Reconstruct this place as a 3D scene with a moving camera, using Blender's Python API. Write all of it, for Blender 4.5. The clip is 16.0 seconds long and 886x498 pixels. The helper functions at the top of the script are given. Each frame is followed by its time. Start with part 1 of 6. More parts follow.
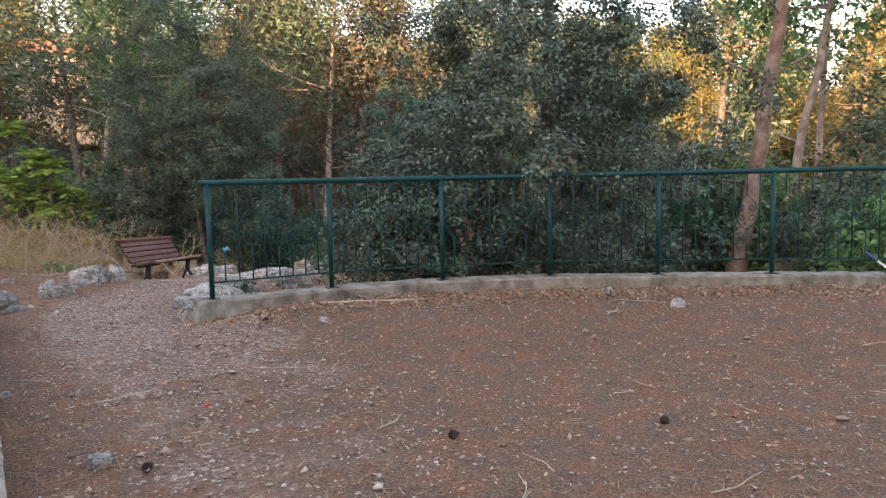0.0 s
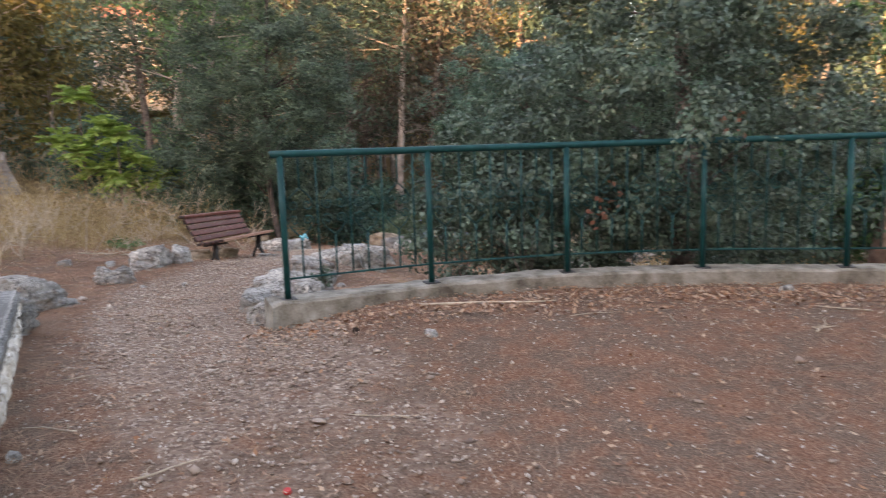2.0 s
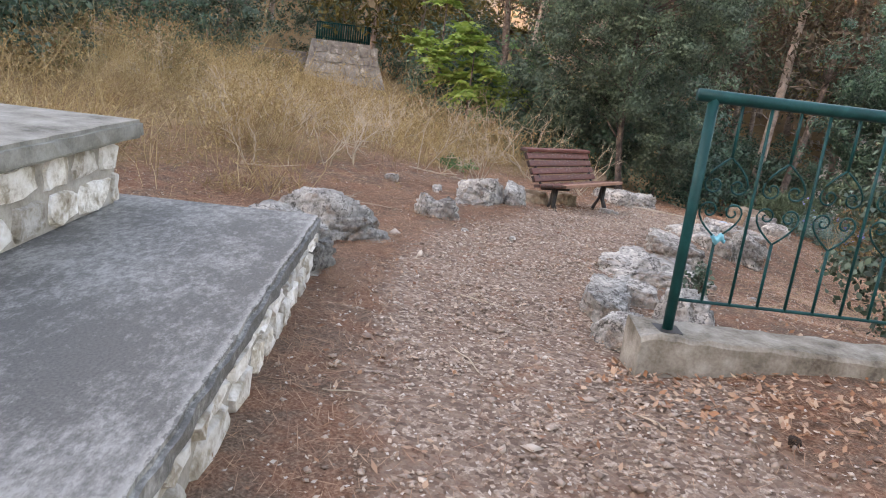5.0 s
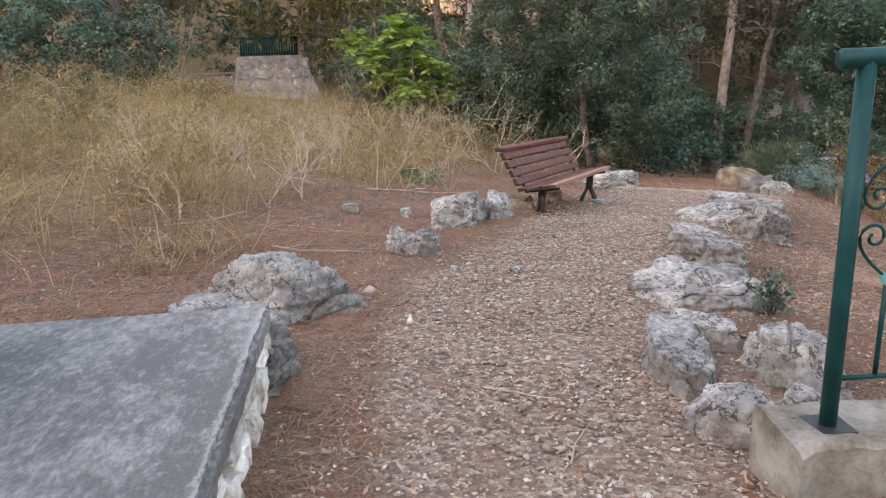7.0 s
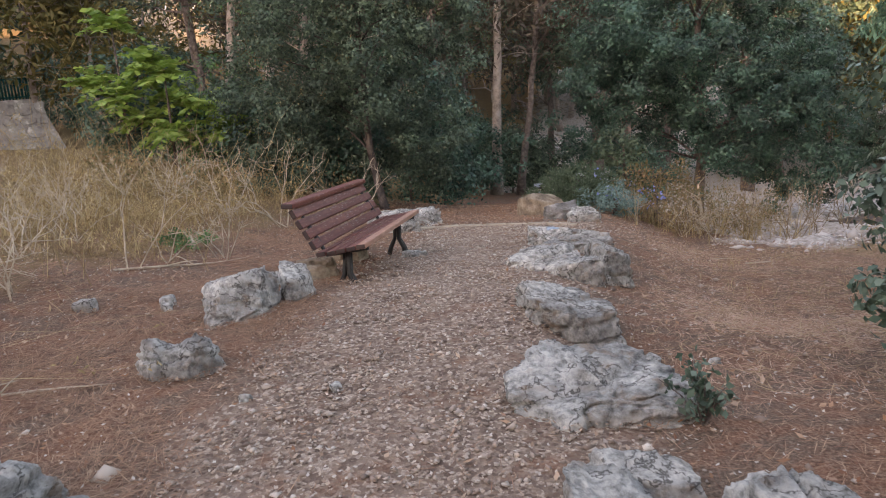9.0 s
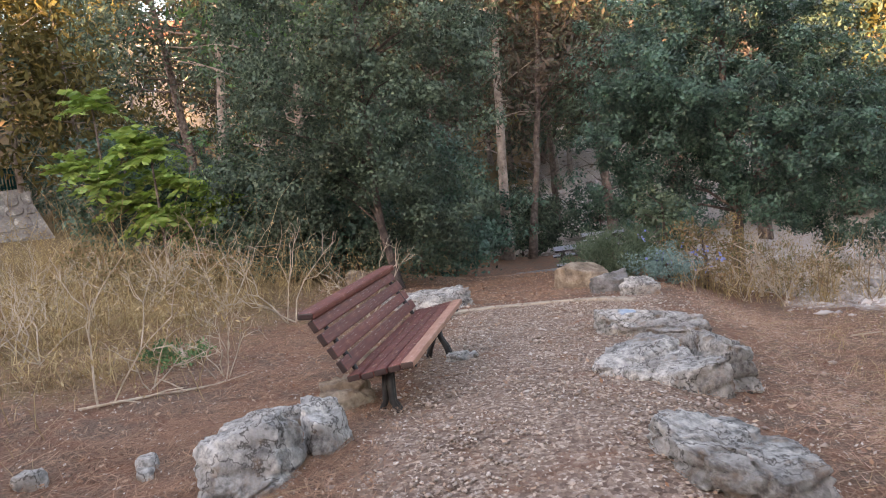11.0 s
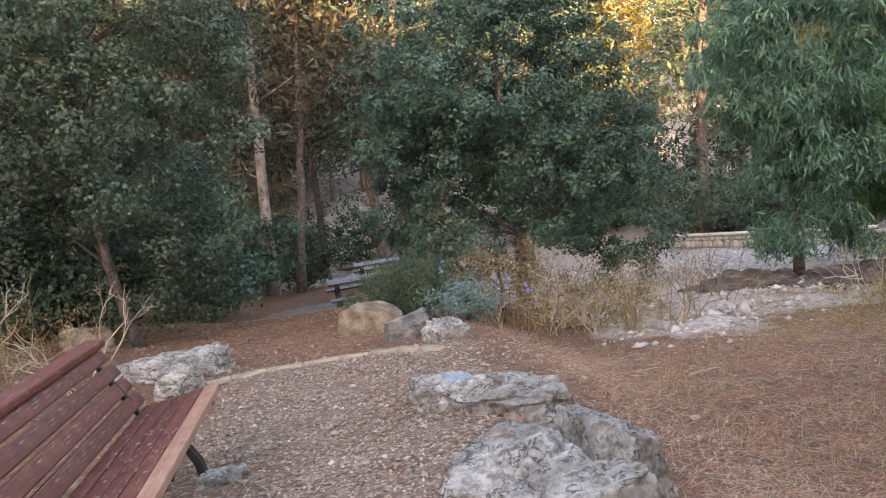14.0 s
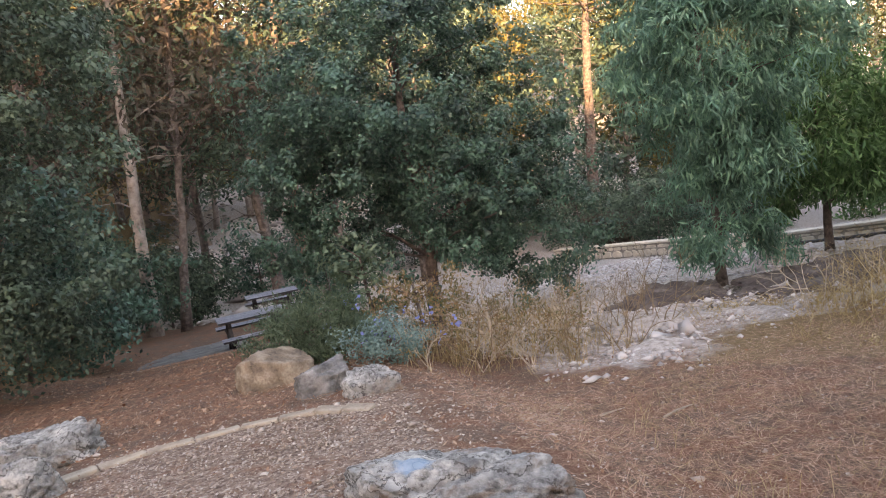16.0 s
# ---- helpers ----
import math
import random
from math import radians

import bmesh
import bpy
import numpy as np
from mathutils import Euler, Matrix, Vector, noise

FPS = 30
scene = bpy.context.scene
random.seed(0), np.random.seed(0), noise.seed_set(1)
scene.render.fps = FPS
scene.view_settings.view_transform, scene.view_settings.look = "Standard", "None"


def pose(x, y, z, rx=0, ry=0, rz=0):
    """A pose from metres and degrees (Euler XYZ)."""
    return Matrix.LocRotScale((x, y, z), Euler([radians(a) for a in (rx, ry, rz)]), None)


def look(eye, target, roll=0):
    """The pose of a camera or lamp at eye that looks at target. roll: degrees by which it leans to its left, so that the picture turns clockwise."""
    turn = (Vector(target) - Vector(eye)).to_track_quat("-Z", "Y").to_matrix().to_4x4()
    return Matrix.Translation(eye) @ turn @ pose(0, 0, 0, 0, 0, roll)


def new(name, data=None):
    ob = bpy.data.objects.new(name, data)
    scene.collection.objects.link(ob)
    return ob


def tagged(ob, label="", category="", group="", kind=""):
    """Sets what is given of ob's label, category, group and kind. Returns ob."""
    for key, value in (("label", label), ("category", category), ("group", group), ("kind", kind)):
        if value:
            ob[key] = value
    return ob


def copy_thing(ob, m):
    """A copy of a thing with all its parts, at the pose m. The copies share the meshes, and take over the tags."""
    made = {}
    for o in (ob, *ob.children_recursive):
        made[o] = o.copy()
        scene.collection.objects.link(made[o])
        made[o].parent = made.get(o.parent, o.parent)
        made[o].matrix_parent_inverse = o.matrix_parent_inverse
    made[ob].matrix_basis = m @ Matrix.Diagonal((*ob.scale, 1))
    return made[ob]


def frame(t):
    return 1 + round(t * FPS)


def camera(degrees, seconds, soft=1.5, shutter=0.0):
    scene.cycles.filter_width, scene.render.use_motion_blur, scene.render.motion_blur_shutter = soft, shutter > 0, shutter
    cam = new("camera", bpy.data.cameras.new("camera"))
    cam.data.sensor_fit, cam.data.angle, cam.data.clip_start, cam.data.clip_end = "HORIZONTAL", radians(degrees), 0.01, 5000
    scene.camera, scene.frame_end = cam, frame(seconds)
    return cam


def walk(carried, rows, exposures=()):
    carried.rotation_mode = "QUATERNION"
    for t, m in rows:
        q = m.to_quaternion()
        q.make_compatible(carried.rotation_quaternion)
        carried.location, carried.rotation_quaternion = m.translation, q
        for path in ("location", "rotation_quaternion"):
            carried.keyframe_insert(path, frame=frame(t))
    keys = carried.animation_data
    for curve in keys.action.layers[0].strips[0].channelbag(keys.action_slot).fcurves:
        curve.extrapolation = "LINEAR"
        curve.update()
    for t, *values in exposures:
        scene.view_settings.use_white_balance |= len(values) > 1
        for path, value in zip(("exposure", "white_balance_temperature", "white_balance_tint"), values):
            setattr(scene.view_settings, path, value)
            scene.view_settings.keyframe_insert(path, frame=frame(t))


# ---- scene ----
cam = camera(62.9, 16.0, soft=1.0, shutter=0.2)
METRES, EYE, TILT, LEAN, TURN = 12.0, 1.32, 0.0, 0.0, 3.4
ROWS = [
    (0.0, 0.0, 0.0, 0.0, -0.12, -5.27, 1.31),
    (0.5, -0.009, 0.0333, -0.0006, -4.01, -7.81, 1.76),
    (1.0, -0.0251, 0.0707, 0.0028, -3.55, -9.32, 0.68),
    (1.5, -0.0375, 0.0982, 0.0042, -4.0, -9.05, 1.0),
    (2.0, -0.0451, 0.1335, 0.0053, 5.02, -8.02, 1.8),
    (2.5, -0.0617, 0.1667, 0.004, 15.41, -7.36, 0.77),
    (3.0, -0.072, 0.2005, 0.0012, 15.39, -13.38, -3.72),
    (3.5, -0.0922, 0.2319, 0.0022, 22.34, -14.88, -11.18),
    (4.0, -0.1166, 0.2568, 0.0049, 26.44, -14.9, -6.8),
    (4.5, -0.1255, 0.2792, 0.0025, 30.84, -14.25, -7.43),
    (7.0, -0.2077, 0.398, 0.0064, 26.12, -14.53, 1.9),
    (7.5, -0.2216, 0.4259, 0.0055, 13.65, -15.3, 3.8),
    (8.0, -0.2398, 0.46, 0.0075, 10.48, -15.1, 2.89),
    (8.5, -0.2557, 0.4886, 0.0075, 9.12, -13.29, 4.05),
    (9.0, -0.2632, 0.5231, 0.0051, 8.4, -13.06, 4.23),
    (9.5, -0.2786, 0.5554, 0.0045, 8.18, -11.85, 5.89),
    (10.0, -0.2919, 0.5853, 0.0064, 7.85, -10.7, 7.5),
    (12.5, -0.3383, 0.7288, 0.0017, 6.99, -5.64, 7.56),
    (13.0, -0.3323, 0.7578, -0.0011, 0.45, -6.69, 7.24),
    (13.5, -0.336, 0.784, -0.003, -6.61, -7.65, 7.03),
    (14.0, -0.335, 0.8062, -0.0062, -11.4, -8.47, 7.32),
    (14.5, -0.3324, 0.8331, -0.0073, -13.29, -8.77, 7.06),
    (15.0, -0.3374, 0.8611, -0.0077, -17.91, -9.05, 9.68),
    (15.5, -0.3355, 0.8829, -0.0095, -19.85, -9.3, 9.53),
    (16.0, -0.3351, 0.9104, -0.009, -20.44, -8.19, 8.94),
]
walk(cam, [(t, pose(0, 0, EYE, TILT, LEAN, TURN) @ pose(METRES * x, METRES * y, METRES * z, 90 + pitch, roll, yaw)) for t, x, y, z, yaw, pitch, roll in ROWS],
     exposures=[(t, e, k, 28) for t, e, k in ((0.0, 2.73, 8700), (0.5, 2.95, 8700), (1.5, 2.9, 8800), (2.5, 2.87, 9000), (3.0, 3.05, 9000), (3.5, 3.22, 9100), (4.5, 3.17, 9150), (8.0, 3.12, 9100), (9.0, 2.78, 9000), (10.0, 2.88, 8900), (12.5, 3.1, 8700), (14.5, 3.08, 8900), (15.5, 3.22, 8900), (16.0, 3.05, 8900))])

# ---- light: low evening sun behind the hill, open sky above ----
SUN_EL, SUN_AZ = 13.0, 200.0          # azimuth the light comes from, clockwise from +y
world = bpy.data.worlds.new("world")
scene.world = world
world.use_nodes = True
wt = world.node_tree
sky = wt.nodes.new("ShaderNodeTexSky")
sky.sky_type, sky.sun_disc = "NISHITA", False
sky.sun_elevation, sky.sun_rotation = radians(SUN_EL), radians(SUN_AZ)
wt.links.new(sky.outputs[0], wt.nodes["Background"].inputs[0])
wt.nodes["Background"].inputs[1].default_value = 0.15
sun = new("sun", bpy.data.lights.new("sun", "SUN"))
sun.data.energy, sun.data.angle, sun.data.color = 3.2, radians(0.6), (1.0, 0.75, 0.46)
a = radians(SUN_AZ)
sun.matrix_world = look((60 * math.sin(a), 60 * math.cos(a), 60 * math.tan(radians(SUN_EL))), (0, 0, 0))

# ---- small helpers ----
RNG = np.random.default_rng(7)


def smooth(a, b, x):
    u = np.clip((x - a) / (b - a), 0, 1)
    return u * u * (3 - 2 * u)


def ground_z(x, y):
    x, y = np.asarray(x, float), np.asarray(y, float)
    z = -0.03 - 0.1 * smooth(5, 10, y)
    down = 0.113 * np.clip(np.minimum(y, 19) - 11, 0, None) + 0.14 * np.clip(np.minimum(y, 38) - 19, 0, None)
    z = z - down * (1 - 0.6 * smooth(-8, -16, x))
    z = z + smooth(-3.2, -1.8, x) * 0.165 * smooth(5.0, 7.1, y) * (1 - smooth(8.2, 9.5, y))
    z = z - 0.5 * smooth(-3.7, -2.0, x) * smooth(9, 14, y)
    z = z - 0.18 * smooth(-4.1, -3.3, x) * smooth(8.8, 10.3, y) * (1 - smooth(12.5, 15, y))      # the bank beside the edging rocks
    z = z + 0.3 * smooth(-6.5, -9.5, x) * smooth(2, 8, y) + 0.62 * smooth(-9, -18, x)
    z = z - 0.3 * smooth(-2, 8, x) * smooth(15, 30, y)
    z = z - 0.33 * smooth(22.5, 26, y) * (1 - smooth(26.5, 33, y)) * smooth(-10, -8, x) * (1 - smooth(-3.2, -1.5, x))      # the picnic terrace
    z = z + 22.5 * smooth(-5, -42, y) + 22 * smooth(45, 150, y)      # unseen hill at -y, added to block the sun; far slope closes the valley
    z = z + 12 * smooth(-25, -90, x)
    return z


def gz(x, y):
    return float(ground_z(x, y))


def mesh_np(name, verts, faces, mats=(), smooth_faces=False, mat_ids=None):
    """A mesh from numpy verts (n,3) and faces (m,k)."""
    me = bpy.data.meshes.new(name)
    faces = np.asarray(faces, np.int32)
    n, k = faces.shape
    me.vertices.add(len(verts))
    me.vertices.foreach_set("co", np.asarray(verts, np.float32).ravel())
    me.loops.add(n * k)
    me.loops.foreach_set("vertex_index", faces.ravel())
    me.polygons.add(n)
    me.polygons.foreach_set("loop_start", np.arange(0, n * k, k, dtype=np.int32))
    for m in mats:
        me.materials.append(m)
    if mat_ids is not None:
        me.polygons.foreach_set("material_index", np.asarray(mat_ids, np.int32))
    if smooth_faces:
        me.polygons.foreach_set("use_smooth", np.ones(n, bool))
    me.update(calc_edges=True)
    return me


def bm_mesh(name, bm, material, smooth_faces=False):
    me = bpy.data.meshes.new(name)
    bm.to_mesh(me)
    bm.free()
    me.materials.append(material)
    if smooth_faces:
        me.polygons.foreach_set("use_smooth", np.ones(len(me.polygons), bool))
    return me


def part(name, bm, material, parent, label="", soft=False, m=None):
    """Links a bmesh as one mesh object under a thing or a part."""
    ob = new(name, bm_mesh(name, bm, material, soft))
    ob.parent = parent
    if m is not None:
        ob.matrix_basis = m
    return tagged(ob, label)


def thing(name, x, y, z, rz, label, category, group="", kind=""):
    ob = new(name)
    ob.empty_display_size = 0.1
    ob.matrix_basis = pose(x, y, z, 0, 0, rz)
    return tagged(ob, label, category, group, kind)


def box(bm, x0, x1, y0, y1, z0, z1, bevel=0.0, rot=None, seg=2):
    r = bmesh.ops.create_cube(bm, size=1)
    vs = r["verts"]
    bmesh.ops.scale(bm, vec=(x1 - x0, y1 - y0, z1 - z0), verts=vs)
    if bevel:
        es = list({e for v in vs for e in v.link_edges})
        r = bmesh.ops.bevel(bm, geom=es, offset=bevel, segments=seg, affect="EDGES", profile=0.5)
        vs = list({v for f in r["faces"] for v in f.verts} | {v for v in vs if v.is_valid})
    m = Matrix.Translation(((x0 + x1) / 2, (y0 + y1) / 2, (z0 + z1) / 2))
    if rot is not None:
        m = rot @ m
    bmesh.ops.transform(bm, matrix=m, verts=vs)
    return vs


def tube(bm, pts, radii, sides=8, cap=True):
    """A round tube through the points, with a radius at each."""
    pts = [Vector(p) for p in pts]
    rings = []
    up = Vector((0.31, 0.2, 0.93))
    for i, p in enumerate(pts):
        d = (pts[min(i + 1, len(pts) - 1)] - pts[max(i - 1, 0)]).normalized()
        u = d.cross(up)
        if u.length < 0.1:
            u = d.cross(Vector((1, 0, 0)))
        u.normalize()
        w = d.cross(u).normalized()
        r = float(radii[i] if hasattr(radii, "__len__") else radii)
        rings.append([bm.verts.new(p + r * (math.cos(2 * math.pi * k / sides) * u + math.sin(2 * math.pi * k / sides) * w)) for k in range(sides)])
    for a, b in zip(rings, rings[1:]):
        for k in range(sides):
            bm.faces.new((a[k], a[(k + 1) % sides], b[(k + 1) % sides], b[k]))
    if cap:
        bm.faces.new(rings[0][::-1])
        bm.faces.new(rings[-1])


# ---- materials ----
def material(name):
    m = bpy.data.materials.new(name)
    m.use_nodes = True
    nt = m.node_tree
    return m, nt, nt.nodes["Principled BSDF"]


def node(nt, kind, **inputs):
    n = nt.nodes.new(kind)
    for k, v in inputs.items():
        n.inputs[k.replace("_", " ")].default_value = v
    return n


def noise_fac(nt, vec, scale, detail=4.0, rough=0.6):
    n = node(nt, "ShaderNodeTexNoise", Scale=scale, Detail=detail, Roughness=rough)
    nt.links.new(vec, n.inputs["Vector"])
    return n.outputs["Fac"]


def ramp(nt, fac, stops):
    r = nt.nodes.new("ShaderNodeValToRGB")
    while len(r.color_ramp.elements) < len(stops):
        r.color_ramp.elements.new(0.5)
    for e, (p, c) in zip(r.color_ramp.elements, stops):
        e.position, e.color = p, (*c, 1)
    nt.links.new(fac, r.inputs["Fac"])
    return r.outputs["Color"]


def mix(nt, fac, a, b, mode="MIX"):
    n = nt.nodes.new("ShaderNodeMix")
    n.data_type, n.blend_type = "RGBA", mode
    for sock, val in ((n.inputs[0], fac), (n.inputs[6], a), (n.inputs[7], b)):
        if isinstance(val, (int, float)):
            sock.default_value = val
        elif isinstance(val, tuple):
            sock.default_value = (*val, 1)
        else:
            nt.links.new(val, sock)
    return n.outputs[2]


def bump(nt, bsdf, height, strength, dist=0.02):
    b = node(nt, "ShaderNodeBump", Strength=strength, Distance=dist)
    nt.links.new(height, b.inputs["Height"])
    nt.links.new(b.outputs[0], bsdf.inputs["Normal"])


def coords(nt, kind="Object"):
    return nt.nodes.new("ShaderNodeTexCoord").outputs[kind]


def stained(name, stops, scale=6.0, fine=60.0, rough=0.85, relief=0.4, dist=0.01, space="Object", vary=0.0):
    """Two scales of noise: broad stains through a ramp, fine grain in the relief."""
    m, nt, b = material(name)
    v = coords(nt, space)
    broad, small = noise_fac(nt, v, scale), noise_fac(nt, v, fine, 6)
    f = nt.nodes.new("ShaderNodeMath")
    f.operation = "MULTIPLY_ADD"
    nt.links.new(small, f.inputs[0])
    f.inputs[1].default_value = 0.45
    g = nt.nodes.new("ShaderNodeMath")
    g.operation = "MULTIPLY_ADD"
    nt.links.new(broad, g.inputs[0])
    g.inputs[1].default_value, g.inputs[2].default_value = 1.3, -0.36
    nt.links.new(g.outputs[0], f.inputs[2])
    col = ramp(nt, f.outputs[0], stops)
    if vary:
        col = random_tint(nt, col, vary)
    nt.links.new(col, b.inputs["Base Color"])
    b.inputs["Roughness"].default_value = rough
    bump(nt, b, f.outputs[0], relief, dist)
    return m


def random_tint(nt, col, vary, island=False):
    if island:
        r = nt.nodes.new("ShaderNodeNewGeometry").outputs["Random Per Island"]
    else:
        r = nt.nodes.new("ShaderNodeObjectInfo").outputs["Random"]
    mr = nt.nodes.new("ShaderNodeMapRange")
    nt.links.new(r, mr.inputs[0])
    mr.inputs[3].default_value, mr.inputs[4].default_value = 1 - vary, 1 + vary
    hsv = nt.nodes.new("ShaderNodeHueSaturation")
    nt.links.new(mr.outputs[0], hsv.inputs["Value"])
    nt.links.new(col, hsv.inputs["Color"])
    return hsv.outputs[0]


def scattered(name, colours, rough=0.8, translucent=0.0, patches=None, clump=0.0):
    """One colour out of a ramp for each loose piece; clump: how far whole sprays differ in tone."""
    m, nt, b = material(name)
    r = nt.nodes.new("ShaderNodeNewGeometry").outputs["Random Per Island"]
    col = ramp(nt, r, [((i + 0.0) / max(1, len(colours) - 1), c) for i, c in enumerate(colours)])
    if patches:
        n = noise_fac(nt, coords(nt), 1.4, 4)
        col = mix(nt, ramp(nt, n, [(0.42, (0, 0, 0)), (0.68, (0.55, 0.55, 0.55))]), col, patches)
    if clump:
        n = noise_fac(nt, coords(nt), 1.9, 3, 0.6)
        lo, hi = 1 - clump, 1 + clump
        col = mix(nt, 1.0, col, ramp(nt, n, [(0.36, (lo, lo, lo)), (0.64, (hi, hi, hi * 0.95))]), "MULTIPLY")
    nt.links.new(col, b.inputs["Base Color"])
    b.inputs["Roughness"].default_value = rough
    b.inputs["Specular IOR Level"].default_value = 0.36
    if translucent:
        tr = nt.nodes.new("ShaderNodeBsdfTranslucent")
        nt.links.new(col, tr.inputs["Color"])
        mx = nt.nodes.new("ShaderNodeMixShader")
        mx.inputs[0].default_value = translucent
        nt.links.new(b.outputs[0], mx.inputs[1])
        nt.links.new(tr.outputs[0], mx.inputs[2])
        nt.links.new(mx.outputs[0], nt.nodes["Material Output"].inputs["Surface"])
    return m


def ground_material():
    m, nt, b = material("earth_needles_gravel")
    v = coords(nt)

    def weight(key):
        n = nt.nodes.new("ShaderNodeAttribute")
        n.attribute_name = key
        return n.outputs["Fac"]
    n1, n2, n3 = noise_fac(nt, v, 1.1, 6, 0.65), noise_fac(nt, v, 14, 6, 0.7), noise_fac(nt, v, 70, 5, 0.7)
    n4 = noise_fac(nt, v, 3.2, 5, 0.65)
    red = ramp(nt, n3, [(0.3, (0.09, 0.034, 0.02)), (0.5, (0.215, 0.106, 0.066)), (0.72, (0.39, 0.23, 0.148))])
    brown = ramp(nt, n3, [(0.3, (0.062, 0.038, 0.027)), (0.5, (0.158, 0.101, 0.071)), (0.72, (0.32, 0.225, 0.16))])
    needles = mix(nt, ramp(nt, n4, [(0.4, (0, 0, 0)), (0.57, (1, 1, 1))]), red, brown)
    vor = node(nt, "ShaderNodeTexVoronoi", Scale=42.0)
    nt.links.new(v, vor.inputs["Vector"])
    sep = nt.nodes.new("ShaderNodeSeparateColor")
    nt.links.new(vor.outputs["Color"], sep.inputs[0])
    gravel = ramp(nt, sep.outputs[0], [(0.0, (0.11, 0.07, 0.052)), (0.35, (0.22, 0.15, 0.112)), (0.75, (0.34, 0.25, 0.19)), (1.0, (0.54, 0.43, 0.34))])
    soil = ramp(nt, n2, [(0.3, (0.1, 0.063, 0.047)), (0.7, (0.25, 0.17, 0.13))])
    gravel = mix(nt, ramp(nt, n3, [(0.42, (0, 0, 0)), (0.6, (0.75, 0.75, 0.75))]), gravel, soil)
    gravel = mix(nt, ramp(nt, n4, [(0.54, (0, 0, 0)), (0.68, (0.75, 0.75, 0.75))]), gravel, red)
    rubble = ramp(nt, n2, [(0.3, (0.2, 0.165, 0.14)), (0.5, (0.45, 0.395, 0.35)), (0.7, (0.66, 0.61, 0.55))])
    straw = ramp(nt, n2, [(0.3, (0.12, 0.075, 0.04)), (0.7, (0.32, 0.22, 0.11))])

    def patchy(w):
        s = nt.nodes.new("ShaderNodeMath")
        s.operation = "MULTIPLY_ADD"
        nt.links.new(n1, s.inputs[0])
        s.inputs[1].default_value = 1.7
        a = nt.nodes.new("ShaderNodeMath")
        a.operation = "SUBTRACT"
        nt.links.new(w, a.inputs[0])
        a.inputs[1].default_value = 0.85
        nt.links.new(a.outputs[0], s.inputs[2])
        return ramp(nt, s.outputs[0], [(0.35, (0, 0, 0)), (0.65, (1, 1, 1))])
    col = mix(nt, patchy(weight("path")), needles, gravel)
    col = mix(nt, patchy(weight("straw")), col, straw)
    col = mix(nt, patchy(weight("rubble")), col, rubble)
    nt.links.new(col, b.inputs["Base Color"])
    b.inputs["Roughness"].default_value = 0.95
    b.inputs["Specular IOR Level"].default_value = 0.2
    h = mix(nt, 0.5, n3, vor.outputs["Distance"])
    bump(nt, b, h, 0.7, 0.02)
    return m


EARTH = ground_material()
def limestone(name="limestone", paint=False):
    """Grey limestone: pale worn faces, dark lichen, ochre stains, pitted relief."""
    m, nt, b = material(name)
    v = coords(nt)
    n1, n2, n3 = noise_fac(nt, v, 3.0, 8, 0.68), noise_fac(nt, v, 8, 9, 0.7), noise_fac(nt, v, 70, 6, 0.7)
    n4 = noise_fac(nt, v, 24, 7, 0.72)
    grain = mix(nt, 0.55, n2, n4)
    col = ramp(nt, grain, [(0.38, (0.15, 0.144, 0.13)), (0.45, (0.33, 0.318, 0.288)), (0.5, (0.48, 0.462, 0.42)), (0.57, (0.7, 0.672, 0.61))])
    col = mix(nt, ramp(nt, n1, [(0.48, (0, 0, 0)), (0.56, (0.7, 0.7, 0.7))]), col, ramp(nt, n4, [(0.4, (0.095, 0.091, 0.085)), (0.6, (0.32, 0.31, 0.288))]))
    dev = nt.nodes.new("ShaderNodeMath")          # thin dark cracks
    dev.operation = "SUBTRACT"
    nt.links.new(noise_fac(nt, v, 3.6, 5, 0.6), dev.inputs[0])
    dev.inputs[1].default_value = 0.5
    line = nt.nodes.new("ShaderNodeMath")
    line.operation = "ABSOLUTE"
    nt.links.new(dev.outputs[0], line.inputs[0])
    col = mix(nt, ramp(nt, line.outputs[0], [(0.004, (0.8, 0.8, 0.8)), (0.014, (0, 0, 0))]), col, (0.06, 0.052, 0.045))
    pits = ramp(nt, noise_fac(nt, v, 26, 5, 0.6), [(0.27, (0.9, 0.9, 0.9)), (0.35, (0, 0, 0))])
    col = mix(nt, pits, col, (0.05, 0.045, 0.038))
    col = mix(nt, ramp(nt, noise_fac(nt, v, 5.5, 5), [(0.56, (0, 0, 0)), (0.7, (0.6, 0.6, 0.6))]), col, (0.3, 0.18, 0.1))
    if paint:
        d = nt.nodes.new("ShaderNodeVectorMath")
        d.operation = "DISTANCE"
        nt.links.new(v, d.inputs[0])
        d.inputs[1].default_value = (-0.16, -0.03, 0.17)
        w = nt.nodes.new("ShaderNodeMath")
        w.operation = "MULTIPLY_ADD"
        nt.links.new(n2, w.inputs[0])
        w.inputs[1].default_value = 0.25
        nt.links.new(d.outputs["Value"], w.inputs[2])
        col = mix(nt, ramp(nt, w.outputs[0], [(0.19, (0.7, 0.7, 0.7)), (0.25, (0, 0, 0))]), col, (0.32, 0.5, 0.66))
    nt.links.new(random_tint(nt, col, 0.12), b.inputs["Base Color"])
    b.inputs["Roughness"].default_value = 0.92
    bump(nt, b, mix(nt, 0.35, grain, n3), 1.0, 0.06)
    return m


